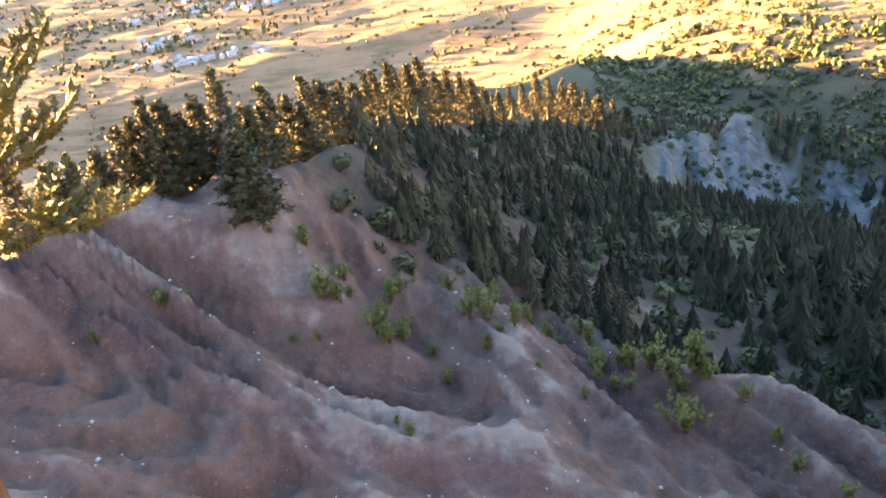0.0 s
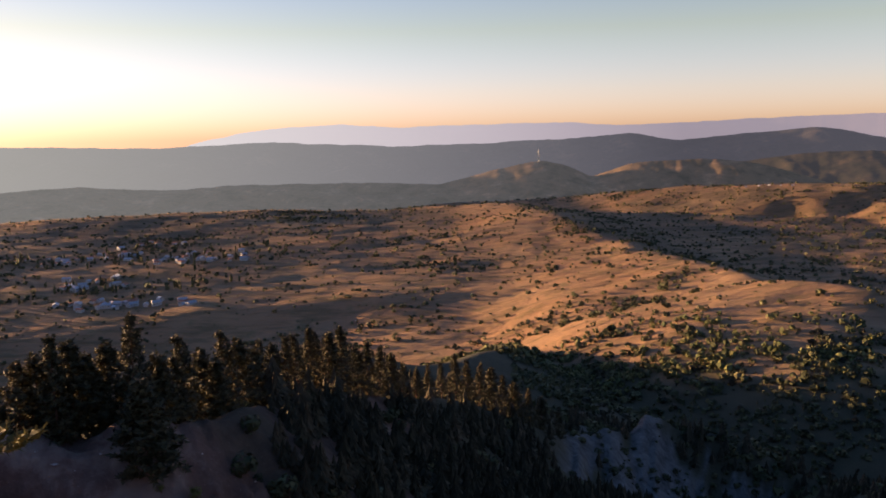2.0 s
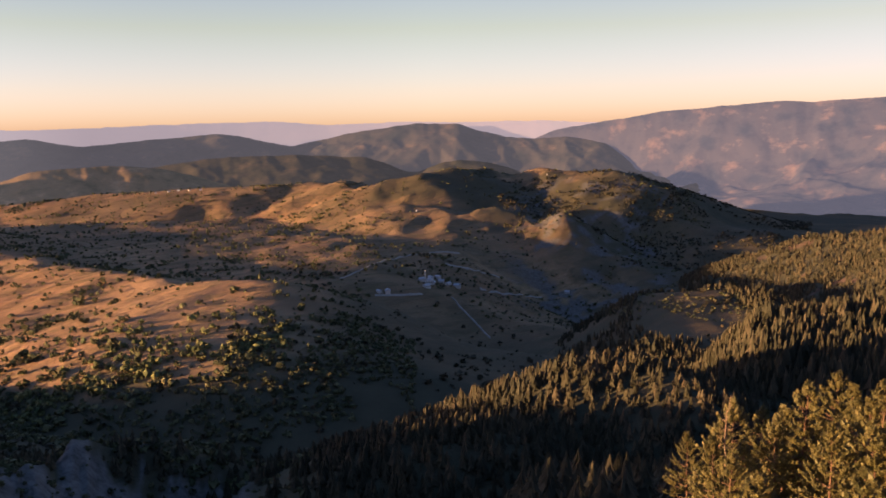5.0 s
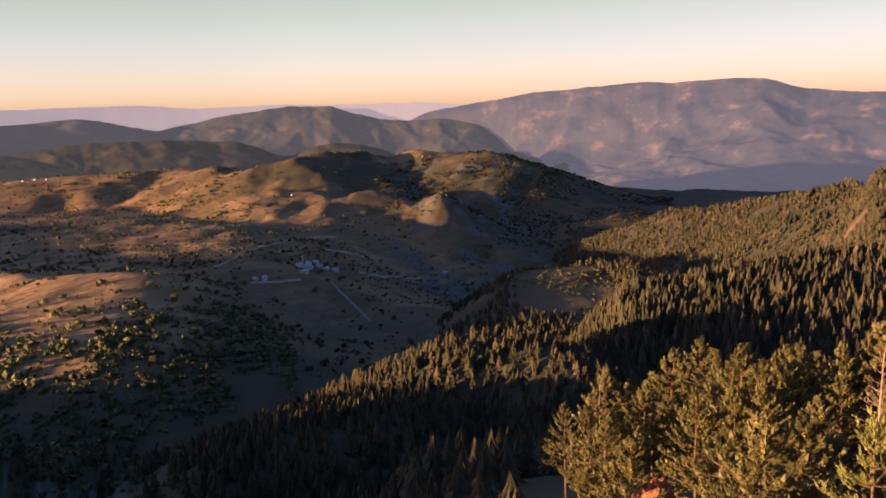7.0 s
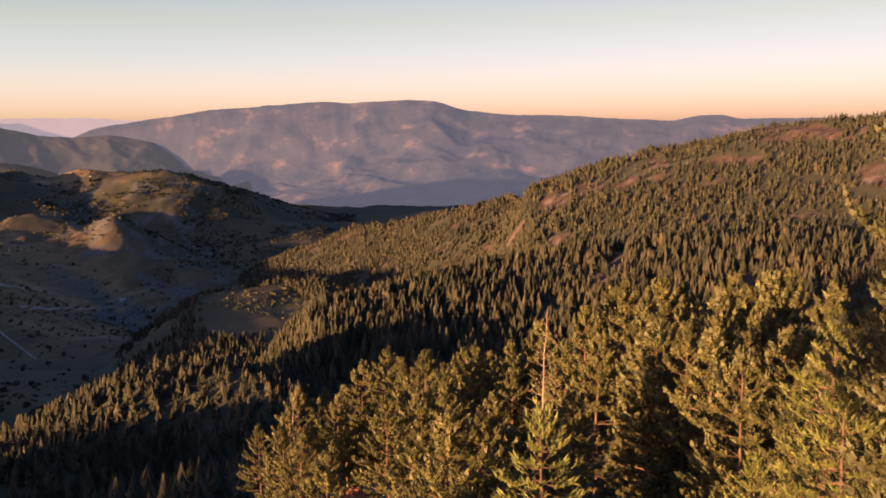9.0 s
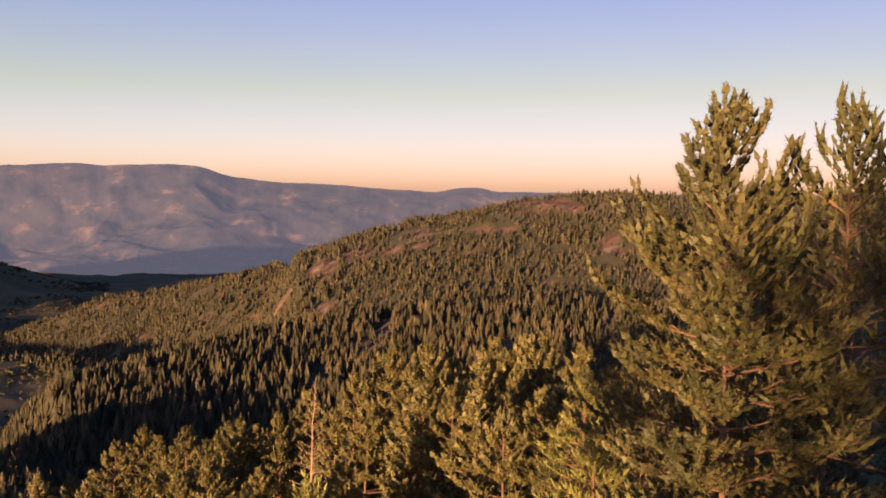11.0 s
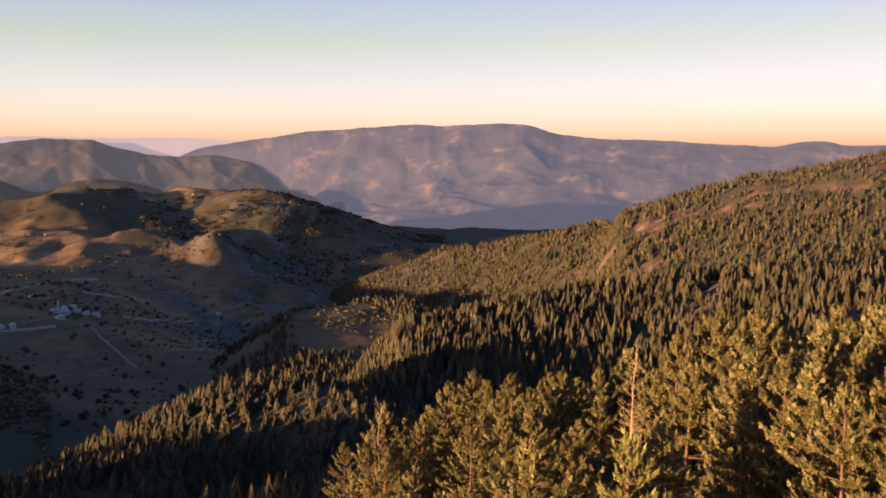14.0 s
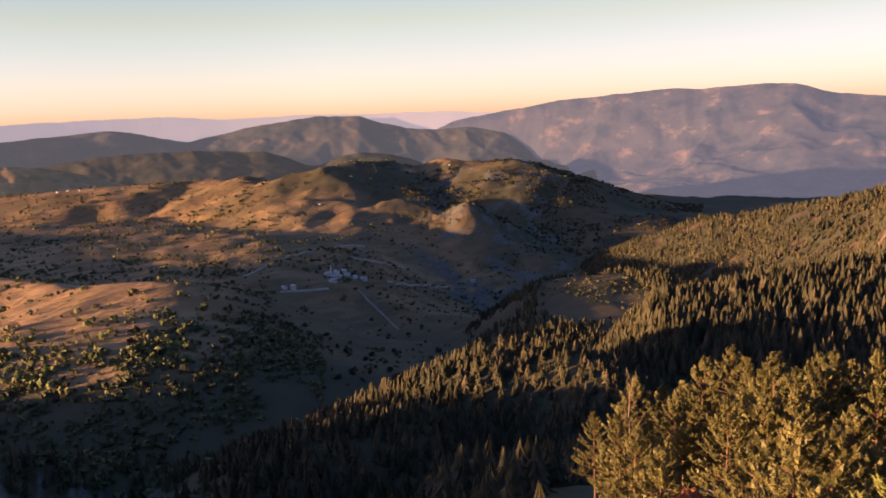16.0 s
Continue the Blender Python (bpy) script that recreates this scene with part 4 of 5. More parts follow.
def wood_pine(az, d, el_top, k=None, rg=rng):
    """A pine whose tip is seen at that elevation."""
    k = int(rg.integers(5) if d > 36 else 5 + rg.integers(3)) if k is None else k
    ob, h = protos[k]
    x, y, g = stand(az, d)
    top = 330 + d * math.tan(radians(el_top))
    sc = float(np.clip((top - g) / h, 0.55, 1.35))
    z = g if abs(sc * h - (top - g)) < 1.5 else top - sc * h
    m = plant(ob, k not in used, az, d, sc, float(rg.uniform(0, 360)), z=z)
    used.add(k)
    return m


OUTLINE_AZ = [57.5, 58.5, 59.4, 61.2, 64.6, 68, 72.5, 76, 78.8, 82, 85.3, 88, 90.7, 94.1, 97, 101, 112]
OUTLINE_EL = [-25, -21, -18, -17.3, -15.9, -15.2, -14.2, -14.4, -13.2, -11.5, -10.3, -10.0, -9.7, -9.0, -10.5, -9, -8]
for row, (d0, drop, step) in enumerate(((66, 0.0, 1.5), (58, 1.6, 2.0), (50, 3.2, 2.2), (41, 5.4, 2.9), (31, 8.0, 4.4))):
    for az in np.arange(58.8 + row * 1.5, 112, step):
        az = az + rng.uniform(-0.5, 0.5)
        near = np.interp(az, [58, 75, 95, 112], [1.15, 1.0, 0.72, 0.6])
        if row and (77.0 < az < 80.2 or 81.5 < az < 86.0 and row > 1 or 81.5 < az < 91 and row > 2 or 64 < az < 67 and row > 1):
            continue
        if row == 4 and az < 84:
            continue
        wood_pine(az, d0 * near * rng.uniform(0.92, 1.1), np.interp(az, OUTLINE_AZ, OUTLINE_EL) - drop - abs(rng.normal(0, 0.9)))

# pines added below the view on the stand's bank, to shade the hollow behind
for az in np.arange(61, 80, 2.1):
    wood_pine(az + rng.uniform(-0.5, 0.5), float(rng.uniform(21, 26)), -26.6 - abs(rng.normal(0, 0.8)))

# three nearer pines, added to shade the wood behind them
for az, d in ((71.6, 29), (74.0, 30), (76.2, 31)):
    wood_pine(az, d, -19.8 - abs(rng.normal(0, 0.5)))

dead = tree_thing("dead_pine", pine(50, 10.5, 0.10, 1.5, 26, 4, 3, 4, 0.2, 0.1, 0.03, NEEDLES, dead=1.0, twigs=True, stem=0.6), DEADWOOD, NEEDLES,
                  "bare dead pine with thin reddish branches", "dead tree")
plant(dead, True, 78.75, 46, 1.0, 0, z=330 - 46 * math.tan(radians(12.4)) - 10.5)
dead2 = copy_thing(dead, pose(0, 0, 0))
plant(dead2, True, 61.3, 62, 0.62, 80, z=330 - 62 * math.tan(radians(17.0)) - 6.6)

# ---- conifers along the crest beyond the red face ----
crest_protos = []
for k, (h, reach) in enumerate(((13.5, 2.9), (11, 2.6), (9, 2.3), (12, 2.4))):
    crest_protos.append((tree_thing("spruce_tree", pine(70 + k, h, 0.02, reach, 22, 7, 8, 5, 0.55, 0.45, 0.32, CREST_NEEDLES, young=True), BARK, CREST_NEEDLES,
                                    "dark conifer on the crest above the red slope", "conifer", "conifers on the crest"), h))
crest_used = set()


def crest_tree(az, d, el_top, k):
    ob, h = crest_protos[k]
    x, y, g = stand(az, d)
    sc = float(np.clip((330 + d * math.tan(radians(el_top)) - g) / h, 0.25, 1.6))
    plant(ob, k not in crest_used, az, d, sc, float(rng.uniform(0, 360)), squash=1.45 if k in (1, 2) else 1.15)
    crest_used.add(k)


for az, d, el, k in ((-31.5, 108, -13.8, 1), (-29.5, 112, -14.6, 2), (-28, 110, -14.2, 3), (-26.3, 114, -14.5, 2), (-24.5, 113, -13.4, 1), (-23.4, 115, -13.0, 1), (-22.4, 112, -12.2, 3),
                    (-21.4, 115, -12.6, 1), (-20.3, 116, -13.6, 2), (-19.2, 118, -13.0, 1), (-17.75, 114, -11.3, 0), (-17.4, 108, -15.2, 2), (-16.4, 118, -14.0, 2),
                    (-15.3, 122, -14.2, 1), (-14.4, 126, -12.8, 0), (-13.3, 132, -13.8, 1), (-12.5, 130, -14.5, 2), (-11.7, 138, -12.7, 0), (-10.9, 145, -13.3, 1), (-10.2, 150, -14.2, 2),
                    (-9.4, 158, -13.5, 3), (-8.6, 165, -13.8, 1), (-7.8, 170, -13.4, 3), (-7.0, 180, -13.2, 0), (-6.3, 185, -12.9, 3), (-5.6, 190, -13.0, 0), (-4.9, 196, -13.3, 1),
                    (-4.2, 203, -12.9, 3), (-3.7, 208, -13.4, 0), (-2.9, 214, -14.3, 1), (-2.2, 220, -14.0, 3), (-1.4, 226, -14.2, 0), (-0.6, 232, -14.8, 1), (0.2, 240, -15.4, 3),
                    (1.2, 250, -15.9, 1), (2.1, 262, -15.6, 3), (3.0, 274, -15.5, 0), (4.0, 286, -14.9, 0), (4.8, 296, -15.4, 3), (5.6, 306, -15.6, 0), (6.4, 316, -15.9, 1),
                    (7.2, 326, -16.4, 3), (8.1, 336, -16.8, 1), (9.0, 346, -17.3, 3), (10.0, 356, -17.8, 1), (11.2, 370, -18.4, 3), (-5.7, 168, -16.9, 2), (-17.0, 104, -15.6, 2)):
    crest_tree(az, d, el, k)

# dense unseen conifers added on the sunny side of the stand, to shade the pines
for az, d, top in ((-70, 13, 330.6), (-80, 13, 331.0)):
    x, y, g = stand(az, d)
    copy_thing(crest_protos[0][0], pose(x, y, min(g, top - 9), 0, 0, az * 4)).scale = (0.8, 0.8, (top - min(g, top - 9)) / 13.5)

# ---- woods ----


def cone_tree(seed, tiers, pts, slim):
    """A conifer one metre high of jagged drooping tiers."""
    rg = np.random.default_rng(seed)
    tri = []
    for t in range(tiers):
        z0 = 0.08 + 0.80 * t / tiers
        z1 = min(1.0, z0 + 1.5 / tiers + 0.10)
        r = slim * (1 - (t / tiers) ** 1.3) * rg.uniform(0.85, 1.15) + 0.02
        a0 = rg.uniform(0, 6.3)
        ang = a0 + np.arange(2 * pts) * math.pi / pts + rg.normal(0, 0.12, 2 * pts)
        rr = np.where(np.arange(2 * pts) % 2 == 0, r, r * 0.55) * rg.uniform(0.75, 1.25, 2 * pts)
        zz = z0 + np.where(np.arange(2 * pts) % 2 == 0, -0.03, 0.05) + rg.normal(0, 0.015, 2 * pts)
        ring = np.column_stack([rr * np.cos(ang), rr * np.sin(ang), zz])
        apex = np.array([rg.normal(0, 0.01), rg.normal(0, 0.01), z1])
        for k in range(2 * pts):
            tri += [ring[k], ring[(k + 1) % (2 * pts)], apex]
    return np.array(tri)


def leaf_ball(seed, n):
    """A broad bush one metre high: loose clumps of leaf triangles."""
    rg = np.random.default_rng(seed)
    d = rg.normal(0, 1, (n, 3))
    d /= np.linalg.norm(d, axis=1, keepdims=True)
    lump = 0.75 + 0.35 * np.sin(3 * d[:, 0] + seed) * np.cos(2.5 * d[:, 1] - seed)
    c = d * lump[:, None] * np.array([0.52, 0.52, 0.46]) + np.array([0, 0, 0.47])
    u, v = frame_of(d + rg.normal(0, 0.35, (n, 3)))
    s = rg.uniform(0.20, 0.37, (n, 1)) * (14 / n) ** 0.5
    a = rg.uniform(0, 6.3, (n, 1))
    e1, e2 = u * np.cos(a) + v * np.sin(a), -u * np.sin(a) + v * np.cos(a)
    return np.stack([c - e1 * s - e2 * s * 0.7, c + e1 * s - e2 * s * 0.7, c + e2 * s * 1.1], 1).reshape(-1, 3)


def scatter(name, templates, x, y, z, size, wide, mat, label, category, rg):
    """Many trees in one object."""
    out, tones = [], []
    which = rg.integers(0, len(templates), len(x))
    for k, tpl in enumerate(templates):
        m = which == k
        if not m.any():
            continue
        a = rg.uniform(0, 6.3, m.sum())
        c, s = np.cos(a)[:, None], np.sin(a)[:, None]
        w, h = (size[m] * wide[m])[:, None], size[m][:, None]
        px = (tpl[None, :, 0] * c - tpl[None, :, 1] * s) * w + x[m][:, None]
        py = (tpl[None, :, 0] * s + tpl[None, :, 1] * c) * w + y[m][:, None]
        pz = tpl[None, :, 2] * h + z[m][:, None]
        out.append(np.stack([px, py, pz], -1).reshape(-1, 3))
        tones.append(np.repeat(rg.uniform(0, 1, m.sum()), tpl.shape[0]))
    me = tri_mesh(name, np.concatenate(out), mat)
    me.attributes.new("tone", "FLOAT", "POINT").data.foreach_set("value", np.concatenate(tones).astype(np.float32))
    return tagged(new(name, me), label, category, kind="stuff")


def ring_points(n, az0, az1, r0, r1, rg):
    az = rg.uniform(az0, az1, n)
    r = np.sqrt(rg.uniform(r0 * r0, r1 * r1, n))
    x, y = polar(az, r)
    return x, y, az, r


rg = np.random.default_rng(3)
near_cones = [cone_tree(s, 7, 5, 0.25) for s in range(6)]
far_cones = [cone_tree(10 + s, 4, 3, 0.22) for s in range(5)]
# the ravine and the mounds in the middle distance
x, y, az, r = ring_points(7200, -14, 68, 125, 640, rg)
x2, y2, az2, r2 = ring_points(2600, -17, 34, 97, 340, rg)
x3, y3, az3, r3 = ring_points(420, -17, 30, 97, 124, rg)
x4, y4, az4, r4 = ring_points(110, 40, 59, 62, 126, rg)
x5, y5, az5, r5 = ring_points(2600, 33, 63, 330, 560, rg)
x4, y4, az4, r4 = (np.concatenate(q) for q in ((x4, x5), (y4, y5), (az4, az5), (r4, r5)))
x3, y3, az3, r3 = (np.concatenate(q) for q in ((x3, x4), (y3, y4), (az3, az4), (r3, r4)))
x2, y2, az2, r2 = (np.concatenate(q) for q in ((x2, x3), (y2, y3), (az2, az3), (r2, r3)))
x, y, az, r = (np.concatenate(q) for q in ((x, x2), (y, y2), (az, az2), (r, r2)))
z = land(x, y)
red, grass, rock = covers(x, y, z)
keep = (rock < 0.35) & (red < np.where(r < 330, 0.78, 0.3)) & ((0.985 * y + 0.17 * x > 97.5) & (r > 96) & ((az > -9) | (r < 112)) | (az > 30)) & (fbm(x / 40, y / 40, 3, 101) > -0.35)
# crest's back left bare, but for firs on the added shade ribs
keep &= ~((az < 12) & (r > np.interp(az, [-8, -6, 0, 5, 11, 16], [150, 175, 225, 280, 355, 415])) & (r < 640) & ~((r > 410) & (r < 560) & (az < 0)) & ~((r > 365) & (r < 450)))
keep &= (az < 50) | (r > 120 + (az - 50) * 2) | (r < 127) & (az < 57 - (r - 62) * 0.03)
x, y, z, az, r = x[keep], y[keep], z[keep], az[keep], r[keep]
size = (3.5 + 10.5 * rg.uniform(0, 1, len(x)) ** 1.2) * np.where(az < 14, 0.8, 1.0) * np.interp(r, [96, 112, 150], [0.5, 0.65, 0.9])
close = r < 250
fine_firs = [cone_tree(200 + s, 11, 7, 0.23) for s in range(4)]
scatter("slope_firs", fine_firs, x[close], y[close], z[close] - 0.4, size[close], rg.uniform(0.9, 1.5, close.sum()), SPRUCE, "dark firs on the steep slope below the lookout", "fir wood", rg)
size *= np.where((az > 52.5) & (az < 60) & (r > 430), 0.74, 1.0)
x, y, z, size = x[~close], y[~close], z[~close], size[~close]
scatter("ravine_wood", near_cones, x, y, z - 0.4, size, rg.uniform(0.85, 1.3, len(x)), SPRUCE, "dense dark conifer wood in the ravine", "conifer wood", rg)
# undergrowth between the firs and on the cliff's ledges
ux, uy, uaz, ur = ring_points(2600, -12, 32, 100, 470, rg)
uz = land(ux, uy)
keep = (0.985 * uy + 0.17 * ux > 100) & ((uaz > 11) | (ur < np.interp(uaz, [-8, 0, 5, 11], [150, 225, 280, 355]))) & (fbm(ux / 25, uy / 25, 3, 105) > -0.1)
ux, uy, uz = ux[keep], uy[keep], uz[keep]
scatter("slope_undergrowth", [leaf_ball(500 + q, 150) for q in range(5)], ux, uy, uz - 0.3, 1.2 + 3.2 * rg.uniform(0, 1, len(ux)) ** 2, rg.uniform(1.0, 1.6, len(ux)), BROADLEAF,
        "green bushes between the firs on the steep slope", "bushes", rg)
# the long wooded mountain side
def mountain_side(name, templates, n, bounds, height, label):
    x, y, az, r = (np.concatenate(q) for q in zip(*[ring_points(m, *b, rg) for m, b in zip(n, bounds)]))
    z = land(x, y)
    red, grass, rock = covers(x, y, z)
    keep = (rock < 0.3) & ((red < 0.35) | (rg.uniform(0, 1, len(x)) < 0.15)) & (grass < 0.3) & (fbm(x / 55, y / 55, 4, 111) > -0.5)
    keep &= r < np.interp(az, [50, 60, 66, 71, 77, 82], [1900, 2030, 1920, 1780, 1600, 1560])
    keep &= (az > 59.5 + 4 * fbm(x / 70, y / 70, 3, 115)) & ((r < 880) | (np.hypot((r - 1160) / 150, (az - 58.6) / 3.7) > 1)) | (r > 640) & (np.hypot((r - 1160) / 150, (az - 58.6) / 3.7) > 1) & (fbm(x / 70, y / 70, 3, 113) > -0.3)
    x, y, z, az, r = x[keep], y[keep], z[keep], az[keep], r[keep]
    size = height * (0.55 + 0.75 * rg.uniform(0, 1, len(x)) ** 1.3) * np.where(az > 86, np.clip(1.5 - r / 1700, 0.55, 1), 1) * np.clip(1 + 0.35 * fbm(x / 60, y / 60, 3, 117), 0.7, 1.3) * np.where((r < 670) & (az > 62), 1.25, 1.0)
    scatter(name, templates, x, y, z - 0.5, size, rg.uniform(0.75, 1.2, len(x)), SPRUCE, label, "conifer forest", rg)


mountain_side("ridge_wood", [cone_tree(400 + q, 5, 4, 0.23) for q in range(6)], (11500,), ((57, 114, 545, 880),), 14.0, "dense conifers on the wooded ridge below the lookout")
mountain_side("mountain_wood", far_cones, (24000, 6500), ((50, 118, 870, 1570), (58, 80, 1540, 2040)), 11.5, "conifer forest covering the mountain side")

# bushes and field trees
shrubs = [leaf_ball(s, 12) for s in range(6)]
x, y, az, r = ring_points(60000, -30, 37, 800, 3300, rg)
n1 = fbm(x / 140, y / 140, 3, 121)
n2 = creased((x * 0.9 + y * 0.43) / 420, (y * 0.9 - x * 0.43) / 130, 4, 41)
hedge = np.abs(fbm(x / 260, y / 150, 3, 123)) < 0.03 + 0.04 * (np.hypot(x, y) < 1400)
keep = rg.uniform(0, 1, len(x)) < 0.085 + 0.6 * hedge + 0.5 * smooth(0.60 - n2, 0.02, 0.12) * smooth(n1, 0.0, 0.3) * 1.2 + 0.7 * (1 - smooth(r + 130 * n1, 860, 1050)) * (az > 2)
x, y, r = x[keep], y[keep], r[keep]
scatter("field_bushes", shrubs, x, y, land(x, y) - 0.3, 2.2 + 5.6 * rg.uniform(0, 1, len(x)) ** 1.8, rg.uniform(1.0, 1.5, len(x)), BROADLEAF, "scattered round bushes and trees over dry fields", "bushes", rg)
x, y, az, r = ring_points(14000, -22, 31, 800, 1350, rg)
foot = np.interp(az, [-22, -10, 0, 8, 14, 30], [1180, 1050, 1000, 930, 890, 880]) + 60 * fbm(az / 3, az * 0.0, 3, 127)
lane = np.abs(r - foot) < 48
keep = (rg.uniform(0, 1, len(x)) < 0.55 * lane + 0.28 * (r < 1010) * (az > -2) * (fbm(x / 90, y / 90, 3, 139) > -0.05)) & (fbm(x / 45, y / 45, 3, 129) > -0.2)
x, y = x[keep], y[keep]
scatter("hedgerow_trees", [leaf_ball(300 + q, 26) for q in range(6)], x, y, land(x, y) - 0.4, 2.8 + 5.5 * rg.uniform(0, 1, len(x)) ** 1.5, rg.uniform(0.8, 1.3, len(x)), HEDGE,
        "green hedgerow trees along the foot of the dry fields", "hedgerow", rg)
x, y, az, r = ring_points(7500, 8, 40, 455, 1050, rg)
keep = (covers(x, y, land(x, y))[1] < 0.4)
x, y = x[keep], y[keep]
keep = fbm(x / 60, y / 60, 3, 151) > -0.3
x, y = x[keep], y[keep]
scatter("slope_scrub", shrubs + far_cones[:2], x, y, land(x, y) - 0.4, rg.uniform(2.2, 5.5, len(x)), rg.uniform(0.9, 1.4, len(x)), BROADLEAF, "dense mixed scrub and conifers below the dry fields", "scrub", rg)
x, y, az, r = ring_points(15000, 12, 62, 560, 1900, rg)
n1 = fbm(x / 120, y / 120, 4, 131)
red, grass, rock = covers(x, y, land(x, y))
keep = (rg.uniform(0, 1, len(x)) < (0.04 + 0.34 * smooth(n1, -0.05, 0.25)) * np.where((r > 1150) & (az < 53), 0.5, 1)) & (grass < 0.7)
x, y, r = x[keep], y[keep], r[keep]
scatter("gorge_scrub", shrubs, x, y, land(x, y) - 0.4, 2 + 5 * rg.uniform(0, 1, len(x)) ** 1.8, rg.uniform(1.0, 1.6, len(x)), SPRUCE, "dark scrub on the gorge sides", "scrub", rg)

x, y, az, r = ring_points(22000, 8, 60, 1400, 3400, rg)
x2, y2, az2, r2 = ring_points(3500, 33, 60, 1400, 3000, rg)
x, y, az, r = (np.concatenate(q) for q in ((x, x2), (y, y2), (az, az2), (r, r2)))
red, grass, rock = covers(x, y, land(x, y))
keep = rg.uniform(0, 1, len(x)) < (0.10 + 0.75 * smooth(fbm(x / 150, y / 150, 4, 133), 0.0, 0.3)) * (1.1 - 0.85 * grass) * np.where((r > 2700) & (az < 36), 0.35, 1)
x, y = x[keep], y[keep]
scatter("basin_scrub", shrubs, x, y, land(x, y) - 0.4, 1.6 + 4.6 * rg.uniform(0, 1, len(x)) ** 2, rg.uniform(1.0, 1.8, len(x)), BROADLEAF, "scattered dark trees over the far basin and hills", "scrub", rg)

x, y, az, r = ring_points(1500, 53.5, 63.5, 1120, 1310, rg)
keep = rg.uniform(0, 1, len(x)) < 0.12 + 0.8 * smooth(fbm(x / 40, y / 40, 3, 143), -0.05, 0.2)
x, y = x[keep], y[keep]
scatter("clearing_bushes", shrubs, x, y, land(x, y) - 0.3, 0.8 + 3.2 * rg.uniform(0, 1, len(x)) ** 2.5, rg.uniform(1.0, 1.8, len(x)), BROADLEAF, "low bushes dotted over the clearing in the wood", "bushes", rg)

x, y, az, r = ring_points(9000, 46, 66, 2150, 3200, rg)
keep = (fbm(x / 110, y / 110, 4, 137) > -0.1) & (covers(x, y, land(x, y))[1] < 0.4)
x, y = x[keep], y[keep]
scatter("knoll_wood", shrubs[:3] + far_cones[:2], x, y, land(x, y) - 0.4, 2.5 + 5.5 * rg.uniform(0, 1, len(x)) ** 1.5, rg.uniform(0.9, 1.5, len(x)), SPRUCE, "dark woods on the slopes above the gorge", "wood", rg)

# shrubs on the rim and the foot of the red face
shrub_kinds = []
for k in range(3):
    ob = tagged(new("shrub"), "yellow green young tree on the bare red slope", "shrub", "shrubs on the red slope")
    rgs = np.random.default_rng(90 + k)
    sticks = rgs.normal(0, 1, (14, 3)) * np.array([0.16, 0.16, 0.0]) + np.column_stack([np.zeros(14), np.zeros(14), rgs.uniform(0.45, 0.95, 14)])
    root = np.zeros((14, 3)) + np.array([0, 0, 0.02])
    new("stem", tri_mesh("stem", tubes(root, sticks, np.full(14, 0.012), np.full(14, 0.004), 3), BARK)).parent = ob
    tips = np.repeat(sticks, 9, 0) * rgs.uniform(0.45, 1.05, (126, 1)) + rgs.normal(0, 0.05, (126, 3))
    dirs = rgs.normal(0, 0.5, (126, 3)) + np.array([0, 0, 0.8])
    dirs /= np.linalg.norm(dirs, axis=1, keepdims=True)
    new("foliage", tri_mesh("foliage", brushes(tips, dirs, np.full(126, 0.10), np.full(126, 0.06), 8, 0.05, rgs), NEEDLES_YOUNG)).parent = ob
    shrub_kinds.append(ob)
rs = np.random.default_rng(5)
rim_spots = [(float(rs.uniform(-17, 20)), float(rs.uniform(99, 112)), float(rs.uniform(1.2, 4.2))) for _ in range(46)]
spots = [(-13.8, 103, 5.5), (-12.6, 103, 3.5), (-10.4, 100, 4.5), (-9.6, 99, 3.5), (-8.6, 101, 3.0), (-3.0, 104, 4.5), (-1.6, 104, 5.0), (0.4, 103, 3.5), (3.0, 108, 3), (6.5, 106, 4),
         (9.5, 104, 4.5), (11.0, 106, 6), (12.5, 103, 5), (14.0, 104, 6.5), (15.3, 103, 4), (18, 100, 3.5), (20.5, 96, 3.0), (22, 92, 3), (-9.5, 70, 2.2), (-10.3, 74, 1.6), (13.4, 84, 6.5), (22, 74, 2.4),
         (5.5, 84, 2.2), (12, 84, 2.0), (-21, 52, 2.6), (-14, 50, 1.8), (26, 80, 3), (-5.5, 95, 2.5), (18.5, 64, 3.5), (-25, 104, 3.5), (-23.5, 106, 2.5), (-30, 100, 2.2), (-12.0, 108, 3.0), (2, 96, 1.6)] + rim_spots
for k, (az, d, h) in enumerate(spots):
    plant(shrub_kinds[k % 3], k < 3, az, d - 9 if d > 90 else d, h, float(rs.uniform(0, 360)))

# loose stones on the red face
x, y, az, r = ring_points(800, -38, 34, 44, 112, rs)
keep = red_ribs(x, y) + 0.15 * rs.normal(0, 1, len(x)) > 0.68
x, y = x[keep], y[keep]
octa = np.array([(1, 0, 0), (0, 1, 0), (-1, 0, 0), (0, -1, 0), (0, 0, 0.8), (0, 0, -0.8)], float)
stone_shapes = []
for k in range(5):
    v = octa * rs.uniform(0.6, 1.3, (6, 3)) + rs.normal(0, 0.12, (6, 3))
    stone_shapes.append(np.concatenate([v[[a, b, c]] for a, b, c in ((0, 1, 4), (1, 2, 4), (2, 3, 4), (3, 0, 4), (1, 0, 5), (2, 1, 5), (3, 2, 5), (0, 3, 5))]) * 0.5)
STONE = simple("pale stone", (0.24, 0.19, 0.16), (0.46, 0.40, 0.35), 2.0, 0.9)
scatter("scree_stones", stone_shapes, x, y, land(x, y) + 0.03, rs.uniform(0.12, 0.6, len(x)) ** 1.4, rs.uniform(1.0, 1.8, len(x)), STONE, "loose pale stones strewn over the red slope", "stones", rs)

